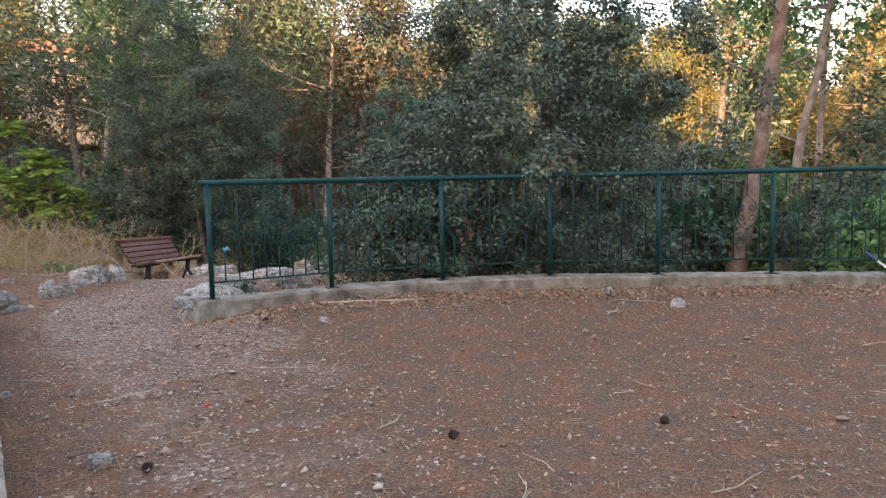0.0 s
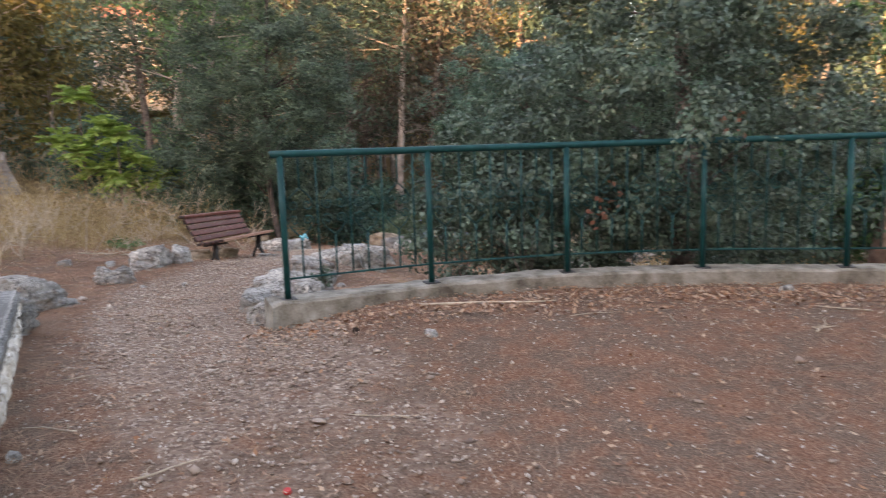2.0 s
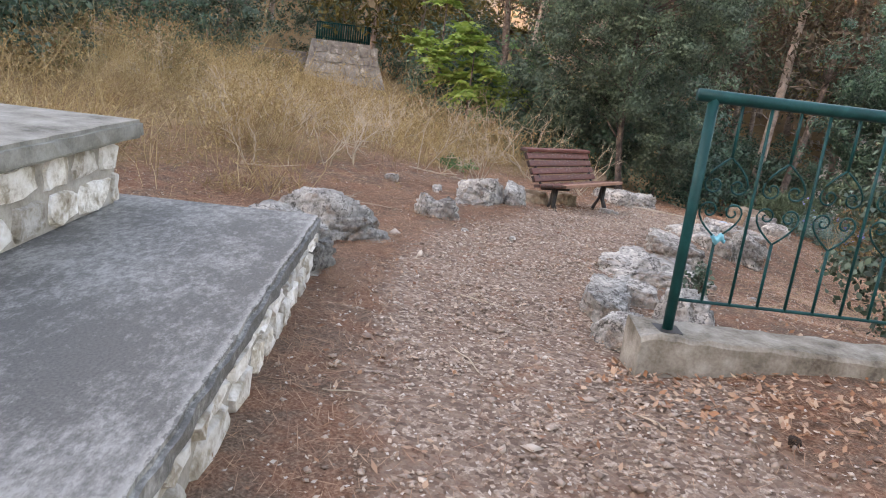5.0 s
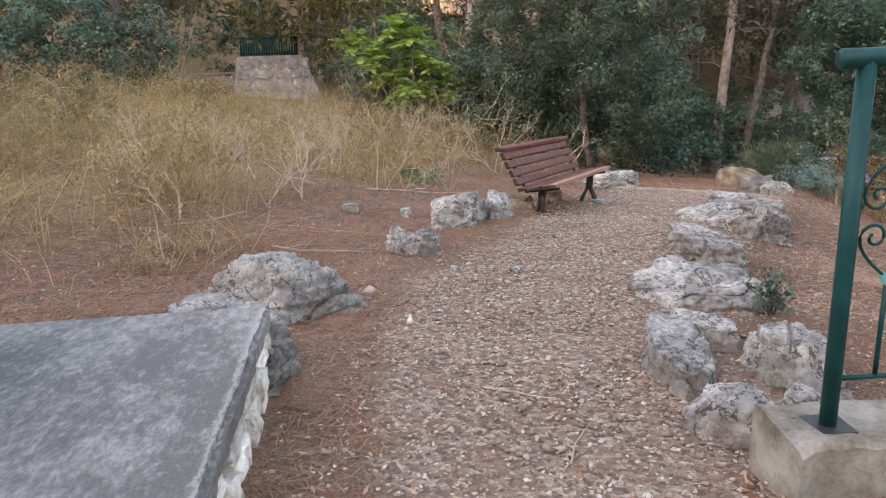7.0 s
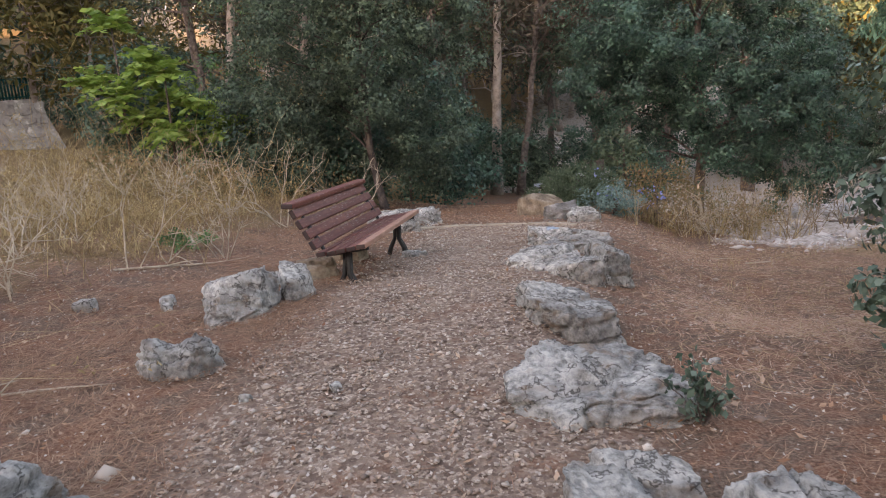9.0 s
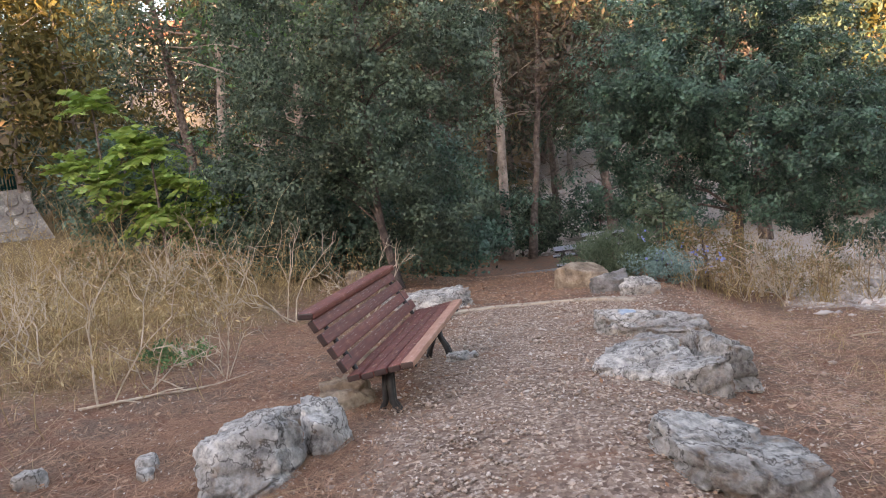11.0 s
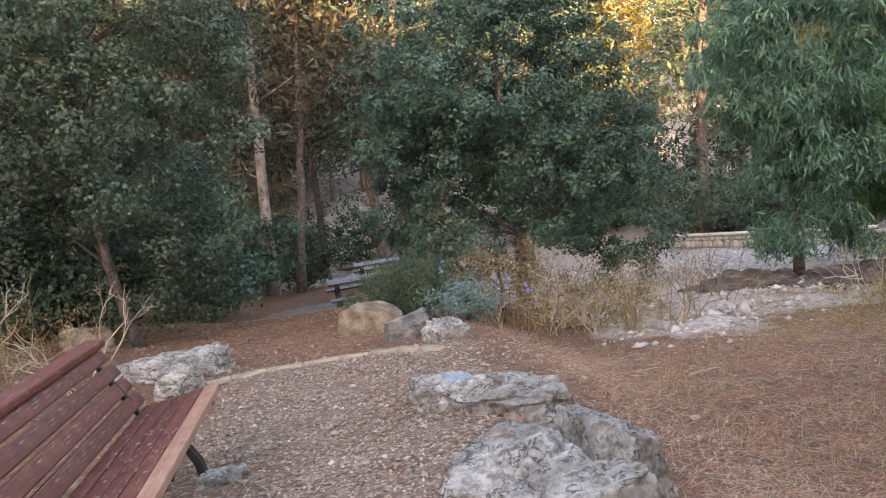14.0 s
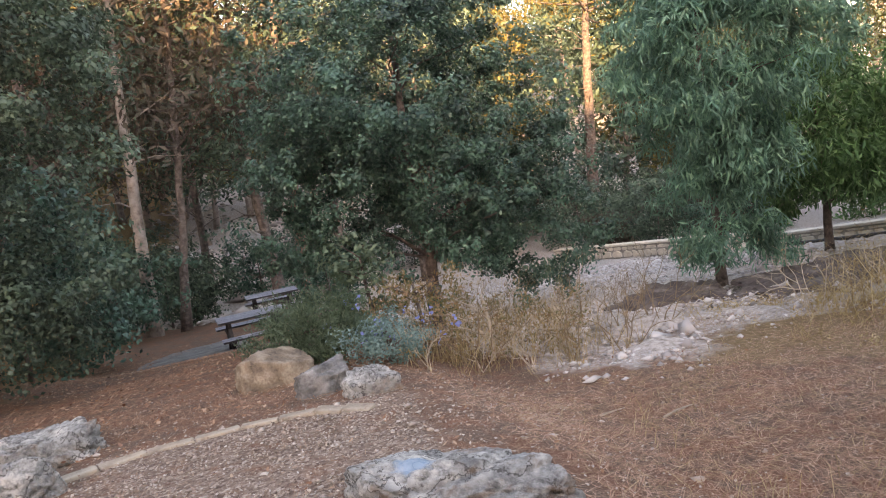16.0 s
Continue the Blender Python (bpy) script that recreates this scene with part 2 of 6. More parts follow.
ROCK = limestone()
ROCK_PAINTED = limestone("painted_limestone", True)
ROCK_BROWN = stained("brown_stone", [(0.2, (0.07, 0.048, 0.034)), (0.5, (0.24, 0.18, 0.125)), (0.8, (0.42, 0.35, 0.26))], 5, 38, 0.9, 0.8, 0.03)
ROCK_DARK = stained("dark_grey_stone", [(0.2, (0.07, 0.064, 0.058)), (0.5, (0.2, 0.188, 0.172)), (0.8, (0.38, 0.36, 0.33))], 5, 36, 0.92, 1.0, 0.04)
CONCRETE = stained("concrete", [(0.22, (0.09, 0.075, 0.056)), (0.4, (0.18, 0.16, 0.125)), (0.6, (0.27, 0.248, 0.205)), (0.82, (0.38, 0.355, 0.305))], 6, 60, 0.9, 0.7, 0.015)
CAP_CONCRETE = stained("cap_concrete", [(0.22, (0.09, 0.084, 0.068)), (0.42, (0.19, 0.182, 0.155)), (0.75, (0.31, 0.3, 0.262))], 4, 55, 0.9, 0.7, 0.015)
def slab_material(name, rim=False):
    """Grey cement skin, worn to pale flecks and ragged patches; rim: a highlight painted along the front edge."""
    m, nt, b = material(name)
    v = coords(nt)
    mp = nt.nodes.new("ShaderNodeMapping")
    mp.inputs["Scale"].default_value = (1.0, 1.7, 1.0)
    nt.links.new(v, mp.inputs[0])
    n1, n2, n3 = noise_fac(nt, mp.outputs[0], 1.7, 5, 0.6), noise_fac(nt, mp.outputs[0], 19, 9, 0.78), noise_fac(nt, v, 90, 5, 0.7)
    col = ramp(nt, n3, [(0.3, (0.075, 0.073, 0.068)), (0.7, (0.15, 0.146, 0.132))])
    worn = mix(nt, 0.5, n2, n1)
    col = mix(nt, ramp(nt, worn, [(0.45, (0, 0, 0)), (0.52, (0.6, 0.6, 0.6)), (0.58, (0.95, 0.95, 0.95))]), col, ramp(nt, n2, [(0.4, (0.17, 0.166, 0.152)), (0.62, (0.31, 0.303, 0.28))]))
    if rim:
        xyz = nt.nodes.new("ShaderNodeSeparateXYZ")
        nt.links.new(v, xyz.inputs[0])
        f = nt.nodes.new("ShaderNodeMath")
        f.operation = "MULTIPLY_ADD"
        nt.links.new(n2, f.inputs[0])
        f.inputs[1].default_value = 0.14
        nt.links.new(xyz.outputs["Y"], f.inputs[2])
        # pale band in the colour for the highlight on the rounded rim
        col = mix(nt, ramp(nt, f.outputs[0], [(0.085, (0, 0, 0)), (0.1, (0.65, 0.65, 0.65)), (0.117, (0, 0, 0))]), col, (0.4, 0.39, 0.355))
    nt.links.new(col, b.inputs["Base Color"])
    b.inputs["Roughness"].default_value = 0.85
    bump(nt, b, mix(nt, 0.5, n2, n3), 0.6, 0.008)
    return m


SLAB = slab_material("weathered_slab")
SLAB_RIM = slab_material("lit_edge_slab", True)
WHITE_STONE = stained("whitewashed_stone", [(0.2, (0.2, 0.155, 0.105)), (0.38, (0.4, 0.35, 0.28)), (0.52, (0.62, 0.58, 0.52)), (0.75, (0.78, 0.76, 0.72))], 7, 34, 0.88, 1.0, 0.03, vary=0.4)
MORTAR = stained("mortar", [(0.2, (0.2, 0.175, 0.145)), (0.7, (0.42, 0.385, 0.335))], 6, 60, 0.95, 0.6, 0.01)
PALE_WALL = stained("pale_wall_stone", [(0.2, (0.5, 0.42, 0.33)), (0.6, (0.72, 0.64, 0.53))], 3, 30, 0.9, 0.5, 0.02, vary=0.12)
GREY_WALL = stained("grey_wall_stone", [(0.2, (0.1, 0.095, 0.092)), (0.6, (0.27, 0.255, 0.245))], 2, 20, 0.9, 0.6, 0.03, vary=0.15)
RENDER_WALL = stained("weathered_wall", [(0.15, (0.12, 0.112, 0.106)), (0.45, (0.27, 0.257, 0.243)), (0.62, (0.34, 0.325, 0.305)), (0.75, (0.6, 0.58, 0.54))], 1.9, 12, 0.92, 0.8, 0.04, vary=0.12)
PAINT = stained("green_paint", [(0.2, (0.0015, 0.04, 0.04)), (0.6, (0.002, 0.06, 0.06)), (0.9, (0.006, 0.09, 0.088))], 9, 120, 0.45, 0.1, 0.002)
PAINT.node_tree.nodes["Principled BSDF"].inputs["Specular IOR Level"].default_value = 0.2
IRON = stained("black_iron", [(0.2, (0.012, 0.012, 0.012)), (0.8, (0.035, 0.033, 0.03))], 20, 150, 0.6, 0.2, 0.002)


def timber_material(name, stops, fleck=0.0):
    m, nt, b = material(name)
    v = coords(nt)
    mp = nt.nodes.new("ShaderNodeMapping")
    mp.inputs["Scale"].default_value = (18, 1.2, 18)
    nt.links.new(v, mp.inputs[0])
    n1, n2 = noise_fac(nt, mp.outputs[0], 3, 6, 0.7), noise_fac(nt, v, 9, 5)
    col = mix(nt, 0.4, ramp(nt, n1, stops), ramp(nt, n2, stops))
    if fleck:
        n3 = noise_fac(nt, mp.outputs[0], 9, 4, 0.6)
        col = mix(nt, ramp(nt, n3, [(0.62, (0, 0, 0)), (0.68, (fleck, fleck, fleck))]), col, ramp(nt, n2, [(0.3, (0.4, 0.28, 0.24)), (0.7, (0.62, 0.52, 0.48))]))
    face = nt.nodes.new("ShaderNodeSeparateXYZ")          # end grain weathers dark
    nt.links.new(coords(nt, "Normal"), face.inputs[0])
    side = nt.nodes.new("ShaderNodeMath")
    side.operation = "ABSOLUTE"
    nt.links.new(face.outputs["Y"], side.inputs[0])
    col = mix(nt, ramp(nt, side.outputs[0], [(0.6, (0, 0, 0)), (0.85, (0.9, 0.9, 0.9))]), col, (0.03, 0.021, 0.019))
    nt.links.new(random_tint(nt, col, 0.12), b.inputs["Base Color"])
    b.inputs["Roughness"].default_value = 0.55
    bump(nt, b, n1, 0.35, 0.004)
    return m


TIMBER = timber_material("red_stained_timber", [(0.3, (0.06, 0.016, 0.012)), (0.5, (0.15, 0.038, 0.026)), (0.64, (0.22, 0.07, 0.046)), (0.75, (0.42, 0.25, 0.2))], 0.7)
WORN_TIMBER = timber_material("worn_timber", [(0.3, (0.22, 0.09, 0.06)), (0.5, (0.38, 0.19, 0.13)), (0.7, (0.5, 0.31, 0.22))], 0.6)
DARK_TIMBER = timber_material("dark_timber", [(0.3, (0.02, 0.016, 0.016)), (0.7, (0.05, 0.042, 0.042))])
GREY_TIMBER = timber_material("grey_timber", [(0.3, (0.17, 0.175, 0.2)), (0.7, (0.33, 0.34, 0.38))])
BARK = stained("bark", [(0.2, (0.04, 0.03, 0.025)), (0.5, (0.13, 0.1, 0.085)), (0.8, (0.25, 0.2, 0.175))], 7, 30, 0.95, 0.9, 0.04)
PALE_BARK = stained("pale_bark", [(0.2, (0.13, 0.1, 0.085)), (0.5, (0.3, 0.245, 0.21)), (0.8, (0.42, 0.36, 0.32))], 4, 22, 0.9, 0.8, 0.03)
RED_BARK = stained("red_bark", [(0.2, (0.09, 0.055, 0.042)), (0.5, (0.21, 0.14, 0.11)), (0.8, (0.33, 0.25, 0.21))], 4, 22, 0.9, 0.8, 0.03)
# BARK at about half brightness: the crown's shade put into the trunk colour
SHADED_BARK = stained("shaded_bark", [(0.2, (0.022, 0.017, 0.015)), (0.5, (0.07, 0.054, 0.046)), (0.8, (0.14, 0.11, 0.095))], 7, 30, 0.95, 0.9, 0.04)
DEAD_WOOD = stained("dead_wood", [(0.2, (0.28, 0.21, 0.15)), (0.7, (0.6, 0.5, 0.38))], 8, 50, 0.9, 0.4, 0.01)
LEAF_OAK = scattered("oak_leaf", [(0.036, 0.071, 0.048), (0.080, 0.132, 0.093), (0.135, 0.192, 0.146), (0.050, 0.093, 0.066)], 0.42, 0.15, clump=0.45)
LEAF_DARK = scattered("dark_leaf", [(0.033, 0.082, 0.062), (0.064, 0.137, 0.098), (0.100, 0.182, 0.136)], 0.42, 0.15, clump=0.50)
LEAF_OLIVE = scattered("olive_leaf", [(0.041, 0.073, 0.052), (0.075, 0.120, 0.082), (0.121, 0.172, 0.124)], 0.6, 0.2, clump=0.45)
LEAF_GREEN = scattered("green_leaf", [(0.057, 0.142, 0.055), (0.100, 0.214, 0.083), (0.142, 0.257, 0.109)], 0.5, 0.3, clump=0.40)
LEAF_BRIGHT = scattered("bright_leaf", [(0.14, 0.25, 0.05), (0.23, 0.36, 0.075), (0.33, 0.45, 0.12)], 0.5, 0.35)
LEAF_WILLOW = scattered("drooping_leaf", [(0.080, 0.188, 0.137), (0.131, 0.268, 0.194), (0.199, 0.365, 0.239)], 0.5, 0.25, clump=0.35)
LEAF_DUSKY = scattered("dusky_needle", [(0.07, 0.05, 0.04), (0.11, 0.085, 0.06), (0.08, 0.08, 0.055)], 0.7, 0.1)
LEAF_WEED = scattered("weed_leaf", [(0.16, 0.15, 0.06), (0.3, 0.2, 0.1), (0.12, 0.13, 0.05), (0.42, 0.3, 0.17), (0.34, 0.19, 0.1)], 0.6, 0.25)
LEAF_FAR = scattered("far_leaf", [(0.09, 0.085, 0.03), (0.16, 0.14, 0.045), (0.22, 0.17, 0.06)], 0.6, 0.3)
LEAF_BROWN = scattered("withered_leaf", [(0.13, 0.05, 0.03), (0.22, 0.1, 0.06)], 0.7, 0.2)
LEAF_GREY = scattered("grey_green_leaf", [(0.06, 0.1, 0.058), (0.11, 0.16, 0.095), (0.16, 0.215, 0.135)], 0.6, 0.2)
LEAF_BLUE = scattered("blue_green_leaf", [(0.1, 0.18, 0.15), (0.17, 0.27, 0.235), (0.23, 0.34, 0.31)], 0.6, 0.2)
PETAL = scattered("blue_petal", [(0.2, 0.25, 0.55), (0.3, 0.36, 0.65)], 0.6, 0.3)
STRAW = scattered("dry_grass", [(0.22, 0.14, 0.06), (0.47, 0.33, 0.15), (0.68, 0.53, 0.3), (0.29, 0.195, 0.085), (0.55, 0.4, 0.2)], 0.7, 0.25, (0.2, 0.125, 0.055))
PALE_NEEDLE = scattered("faded_needle", [(0.3, 0.14, 0.085), (0.5, 0.285, 0.19), (0.64, 0.44, 0.32), (0.4, 0.2, 0.125)], 0.75)
DRY_BROWN = scattered("brown_dry_grass", [(0.2, 0.115, 0.06), (0.36, 0.235, 0.125), (0.5, 0.36, 0.21), (0.26, 0.15, 0.08)], 0.75, 0.2)
NEEDLE = scattered("pine_needle", [(0.14, 0.062, 0.037), (0.31, 0.15, 0.088), (0.46, 0.285, 0.18), (0.23, 0.115, 0.07)], 0.7)
LITTER = scattered("dead_leaf", [(0.16, 0.06, 0.03), (0.34, 0.16, 0.08), (0.5, 0.35, 0.24), (0.26, 0.12, 0.07)], 0.7)
PEBBLE = scattered("pebble", [(0.17, 0.12, 0.095), (0.34, 0.255, 0.2), (0.48, 0.385, 0.31), (0.25, 0.175, 0.135), (0.66, 0.575, 0.49)], 0.85)
PATH_CHIP = scattered("path_chip", [(0.2, 0.125, 0.085), (0.36, 0.26, 0.19), (0.52, 0.42, 0.33), (0.28, 0.17, 0.11), (0.42, 0.31, 0.23)], 0.85)

# ---- ground: one sheet out to the horizon ----
def spread(lo, hi, step, far, grow=1.13):
    c = list(np.arange(lo, hi + 1e-6, step))
    s = step
    while c[-1] < far:
        s *= grow
        c.append(c[-1] + s)
    s = step
    while c[0] > -far:
        s *= grow
        c.insert(0, c[0] - s)
    return np.array(c)


def platform_gap(x, y):
    """How far a point lies out from the edge of the stone platform."""
    return 0.806 * (x + 5.16) + 0.592 * (y - 7.07)


def path_weight(x, y):
    """1 on the trodden gravel, 0 off it."""
    cx = -1.2 - 3.3 * smooth(0, 10, y) - 0.3 * smooth(10, 14, y)
    half = 2.1 - 1.0 * smooth(5, 9, y) + 0.25 * smooth(13, 17, y)
    return (1 - smooth(half * 0.55, half * 1.25, np.abs(x - cx))) * (1 - smooth(16.3, 16.9, y)) * (0.42 + 0.58 * smooth(3.5, 8.0, y)) * smooth(0.15, 0.7, platform_gap(x, y))


def straw_weight(x, y):
    left = smooth(-7.2, -9.2, x) * smooth(4, 8, y)
    right = smooth(-1.5, 1, x) * smooth(14.5, 16, y) * (1 - smooth(19.5, 21.5, y))
    return np.maximum(left, right)


def rubble_weight(x, y):
    r = smooth(-2.2, -0.8, x) * smooth(16.4, 18.0, y - 0.3 * np.sin(x * 1.7))
    return np.maximum(r, smooth(27, 30, y) * np.maximum(smooth(0, 3, x) * (1 - smooth(8.6, 9.6, x)) * (1 - smooth(38, 43, y)), 0.9 * smooth(-10, -7, x) * smooth(34, 37, y) * (1 - smooth(90, 110, y))))


def build_ground():
    xs, ys = spread(-13, 8, 0.14, 420), spread(-2, 24, 0.14, 420)
    X, Y = np.meshgrid(xs, ys)
    Z = ground_z(X, Y)
    x, y, z = X.ravel(), Y.ravel(), Z.ravel()
    rub = rubble_weight(x, y)
    near = (np.abs(x) < 60) & (np.abs(y) < 70)
    for i in np.nonzero(near)[0]:
        p = Vector((x[i], y[i], 0))
        z[i] += 0.022 * noise.noise(p * 1.7) + 0.012 * noise.noise(p * 5.1) + rub[i] * 0.16 * noise.noise(p * 1.3)
    nx, ny = len(xs), len(ys)
    i = np.arange(nx * ny).reshape(ny, nx)
    f = np.stack([i[:-1, :-1], i[:-1, 1:], i[1:, 1:], i[1:, :-1]], -1).reshape(-1, 4)
    me = mesh_np("ground", np.stack([x, y, z], 1), f, [EARTH], True)
    for key, w in (("path", path_weight(x, y)), ("straw", straw_weight(x, y)), ("rubble", rub)):
        at = me.attributes.new(key, "FLOAT", "POINT")
        at.data.foreach_set("value", np.asarray(w, np.float32))
    tagged(new("ground", me), "reddish pine-needle earth with a pale gravel path", "ground", kind="structure")


build_ground()


# ---- rocks ----
def rock(x, y, sx, sy, h, rz, seed, label, mat=None, name="boulder", rough=1.0, detail=5, flat=0.6, saddle=0.0):
    """A broken lump sx by sy across, standing h above the ground. flat: how low its level top is cut."""
    bm = bmesh.new()
    bmesh.ops.create_icosphere(bm, subdivisions=detail, radius=1)
    o = Vector((seed * 7.3, seed * 3.1, seed * 1.7))
    pick = random.Random(seed * 13 + 5)
    cuts = []
    for k in range(9):                           # steep sides
        az = 2 * math.pi * (k + pick.uniform(-0.35, 0.35)) / 9
        cuts.append((Vector((math.cos(az), math.sin(az), pick.uniform(-0.1, 0.3 if flat < 0.65 else 0.75))).normalized(), pick.uniform(0.68, 0.95)))
    for _ in range(3):                           # level and tilted tops
        cuts.append((Vector((pick.uniform(-0.3, 0.3), pick.uniform(-0.3, 0.3), 1)).normalized(), flat * pick.uniform(0.9, 1.25)))
    for _ in range(12):                          # chipped corners
        cuts.append((Vector((pick.gauss(0, 1), pick.gauss(0, 1), pick.uniform(0.1, 1.0))).normalized(), pick.uniform(0.78, 0.98)))
    ps = []
    for v in bm.verts:
        d = v.co.normalized()
        box_r = (abs(d.x) ** 4 + abs(d.y) ** 4 + abs(d.z) ** 4) ** -0.25
        p = d * (0.3 + 0.7 * box_r) * (1.05 + rough * 0.26 * noise.noise(d * 1.4 + o))
        for n, lim in cuts:
            over = p.dot(n) - lim
            if over > 0:
                p -= n * over * 0.98
        ps.append(p)
    ex = max(abs(p.x) for p in ps)
    ey = max(abs(p.y) for p in ps)
    ez = max(p.z for p in ps)
    bed = Vector((pick.uniform(-0.35, 0.35), pick.uniform(-0.35, 0.35), 1)).normalized()
    amp = rough * min(1.0, 0.35 + 0.8 * min(sx, sy))
    for v, p in zip(bm.verts, ps):
        q = Vector((p.x / ex * sx / 2, p.y / ey * sy / 2, p.z / ez * h if p.z > 0 else p.z * 0.2))
        if saddle:
            q.z -= saddle * h * math.exp(-(q.x / (0.2 * sx)) ** 2) * max(0.0, p.z / ez)
        n = Vector((p.x, p.y, p.z * 1.3)).normalized()
        w = q + Vector((noise.noise(q * 4 + o), noise.noise(q * 4 - o), 0)) * 0.05
        r = 0.03 * noise.noise(w * 3.5 + o) - 0.022 * abs(noise.noise(w * 7 + o)) - 0.026 * abs(noise.noise(w * 17 + o)) - 0.018 * abs(noise.noise(w * 38 + o)) + 0.01 * noise.noise(w * 80 + o)
        r -= 0.055 * max(0.0, 0.035 - abs(noise.noise(w * 2.9 + o * 2))) / 0.035
        r -= 0.09 * max(0.0, noise.noise(w * 12 + o * 3) - 0.34)
        step = (w.dot(bed) * 9 + 0.5 * noise.noise(w * 3 + o)) % 1.0
        r -= 0.03 * smooth_step(0.6, 0.9, step) * (1 - smooth_step(0.94, 1.0, step))
        v.co = q + n * (r * amp + 0.018)
    ob = new(name, bm_mesh(name, bm, mat or ROCK, True))
    ob.matrix_basis = pose(x, y, gz(x, y), 0, 0, rz)
    return tagged(ob, label, "rock")


def smooth_step(a, b, x):
    u = min(max((x - a) / (b - a), 0.0), 1.0)
    return u * u * (3 - 2 * u)


PALE = "weathered pale grey limestone boulder beside the gravel path"
EDGE = "flat weathered limestone rock edging the gravel path"
rock(-5.8, 7.86, 1.25, 0.85, 0.36, 30, 1, PALE, detail=6, flat=0.8)
rock(-5.92, 9.56, 0.5, 0.38, 0.25, 18, 2, "small hollowed limestone rock on needle litter", detail=6, flat=0.8, saddle=0.45)
rock(-6.05, 10.6, 0.55, 0.72, 0.33, -30, 3, PALE, detail=6, flat=0.8)
rock(-5.8, 11.02, 0.27, 0.4, 0.27, 0, 4, PALE)
rock(-6.35, 11.3, 0.6, 0.3, 0.12, 20, 34, "low half-buried grey rock among needles")
rock(-6.0, 11.9, 0.42, 0.6, 0.18, 0, 5, "half-buried stone under the bench", ROCK_BROWN)
rock(-6.1, 13.0, 0.42, 0.6, 0.18, 0, 6, "half-buried stone under the bench", ROCK_BROWN)
rock(-5.45, 13.2, 0.36, 0.26, 0.07, 30, 7, "small flat stone in front of the bench")
rock(-6.72, 17.1, 1.6, 0.7, 0.24, -8, 8, EDGE, detail=6)
rock(-6.3, 15.95, 0.6, 0.5, 0.3, 20, 9, EDGE, detail=6, flat=0.9)
rock(-8.3, 19.4, 0.85, 0.55, 0.34, 0, 10, "brown boulder at the foot of a tree", ROCK_BROWN)
rock(-11.5, 19.2, 1.0, 0.6, 0.35, 10, 35, "pale boulder half hidden in dry grass")
rock(-3.6, 9.38, 1.06, 0.86, 0.19, -10, 11, EDGE, detail=6, flat=0.4)
rock(-3.78, 10.66, 1.2, 0.68, 0.2, -58, 12, EDGE, detail=6, flat=0.4)
rock(-4.0, 12.36, 0.8, 0.82, 0.17, 0, 13, EDGE, detail=6, flat=0.4)
rock(-3.52, 12.72, 0.5, 1.05, 0.35, 6, 25, EDGE, detail=6, flat=0.7)
rock(-3.76, 12.1, 0.52, 0.42, 0.17, 8, 14, EDGE, flat=0.5)
rock(-3.9, 13.9, 1.4, 0.66, 0.2, -38, 15, "flat limestone rock with a pale blue paint mark", ROCK_PAINTED, detail=6, flat=0.4)
rock(-5.36, 6.86, 0.7, 0.85, 0.37, -54, 26, "rough limestone block at the end of the slab", detail=6, flat=0.5)
rock(-3.44, 8.03, 1.08, 0.34, 0.17, -70, 16, EDGE, detail=6, flat=0.6)
rock(-3.4, 8.46, 0.5, 0.22, 0.14, -10, 21, EDGE, flat=0.6)
rock(-2.93, 8.1, 0.98, 0.42, 0.25, -58, 17, "pitted limestone boulder behind the curb", detail=6, flat=0.8)
rock(-2.84, 7.72, 0.24, 0.16, 0.1, -20, 23, "small pitted rock behind the curb")
rock(-3.1, 7.45, 0.42, 0.34, 0.17, -40, 18, EDGE)
rock(-3.78, 16.65, 0.6, 0.4, 0.2, -25, 19, PALE, flat=0.6)
rock(-4.15, 17.2, 0.66, 0.5, 0.26, 40, 27, "dark grey rock beside the edging strip", ROCK_DARK, flat=0.6)
rock(-4.5, 18.15, 0.85, 0.65, 0.36, 5, 20, "brown sandstone boulder beside a rosemary bush", ROCK_BROWN, rough=0.7)


# ---- the low curb wall and its railing ----
POSTS = [(-2.77, 7.11), (-1.70, 7.82), (-0.50, 8.32), (0.75, 8.53), (2.00, 8.52), (3.27, 8.46), (4.52, 8.30), (5.75, 8.05)]
CURB_TOP, RAIL_TOP = 0.19, 1.365


def curve_at(s):
    """A smooth line through the posts; s counts posts."""
    i = int(min(max(math.floor(s), 0), len(POSTS) - 2))
    u = s - i
    p = [Vector(POSTS[min(max(k, 0), len(POSTS) - 1)]) for k in (i - 1, i, i + 1, i + 2)]
    if i == 0:
        p[0] = 2 * p[1] - p[2]
    if i == len(POSTS) - 2:
        p[3] = 2 * p[2] - p[1]
    q = 0.5 * (2 * p[1] + (p[2] - p[0]) * u + (2 * p[0] - 5 * p[1] + 4 * p[2] - p[3]) * u * u + (3 * p[1] - p[0] - 3 * p[2] + p[3]) * u ** 3)
    d = 0.5 * ((p[2] - p[0]) + 2 * (2 * p[0] - 5 * p[1] + 4 * p[2] - p[3]) * u + 3 * (3 * p[1] - p[0] - 3 * p[2] + p[3]) * u * u)
    return q, d.normalized()


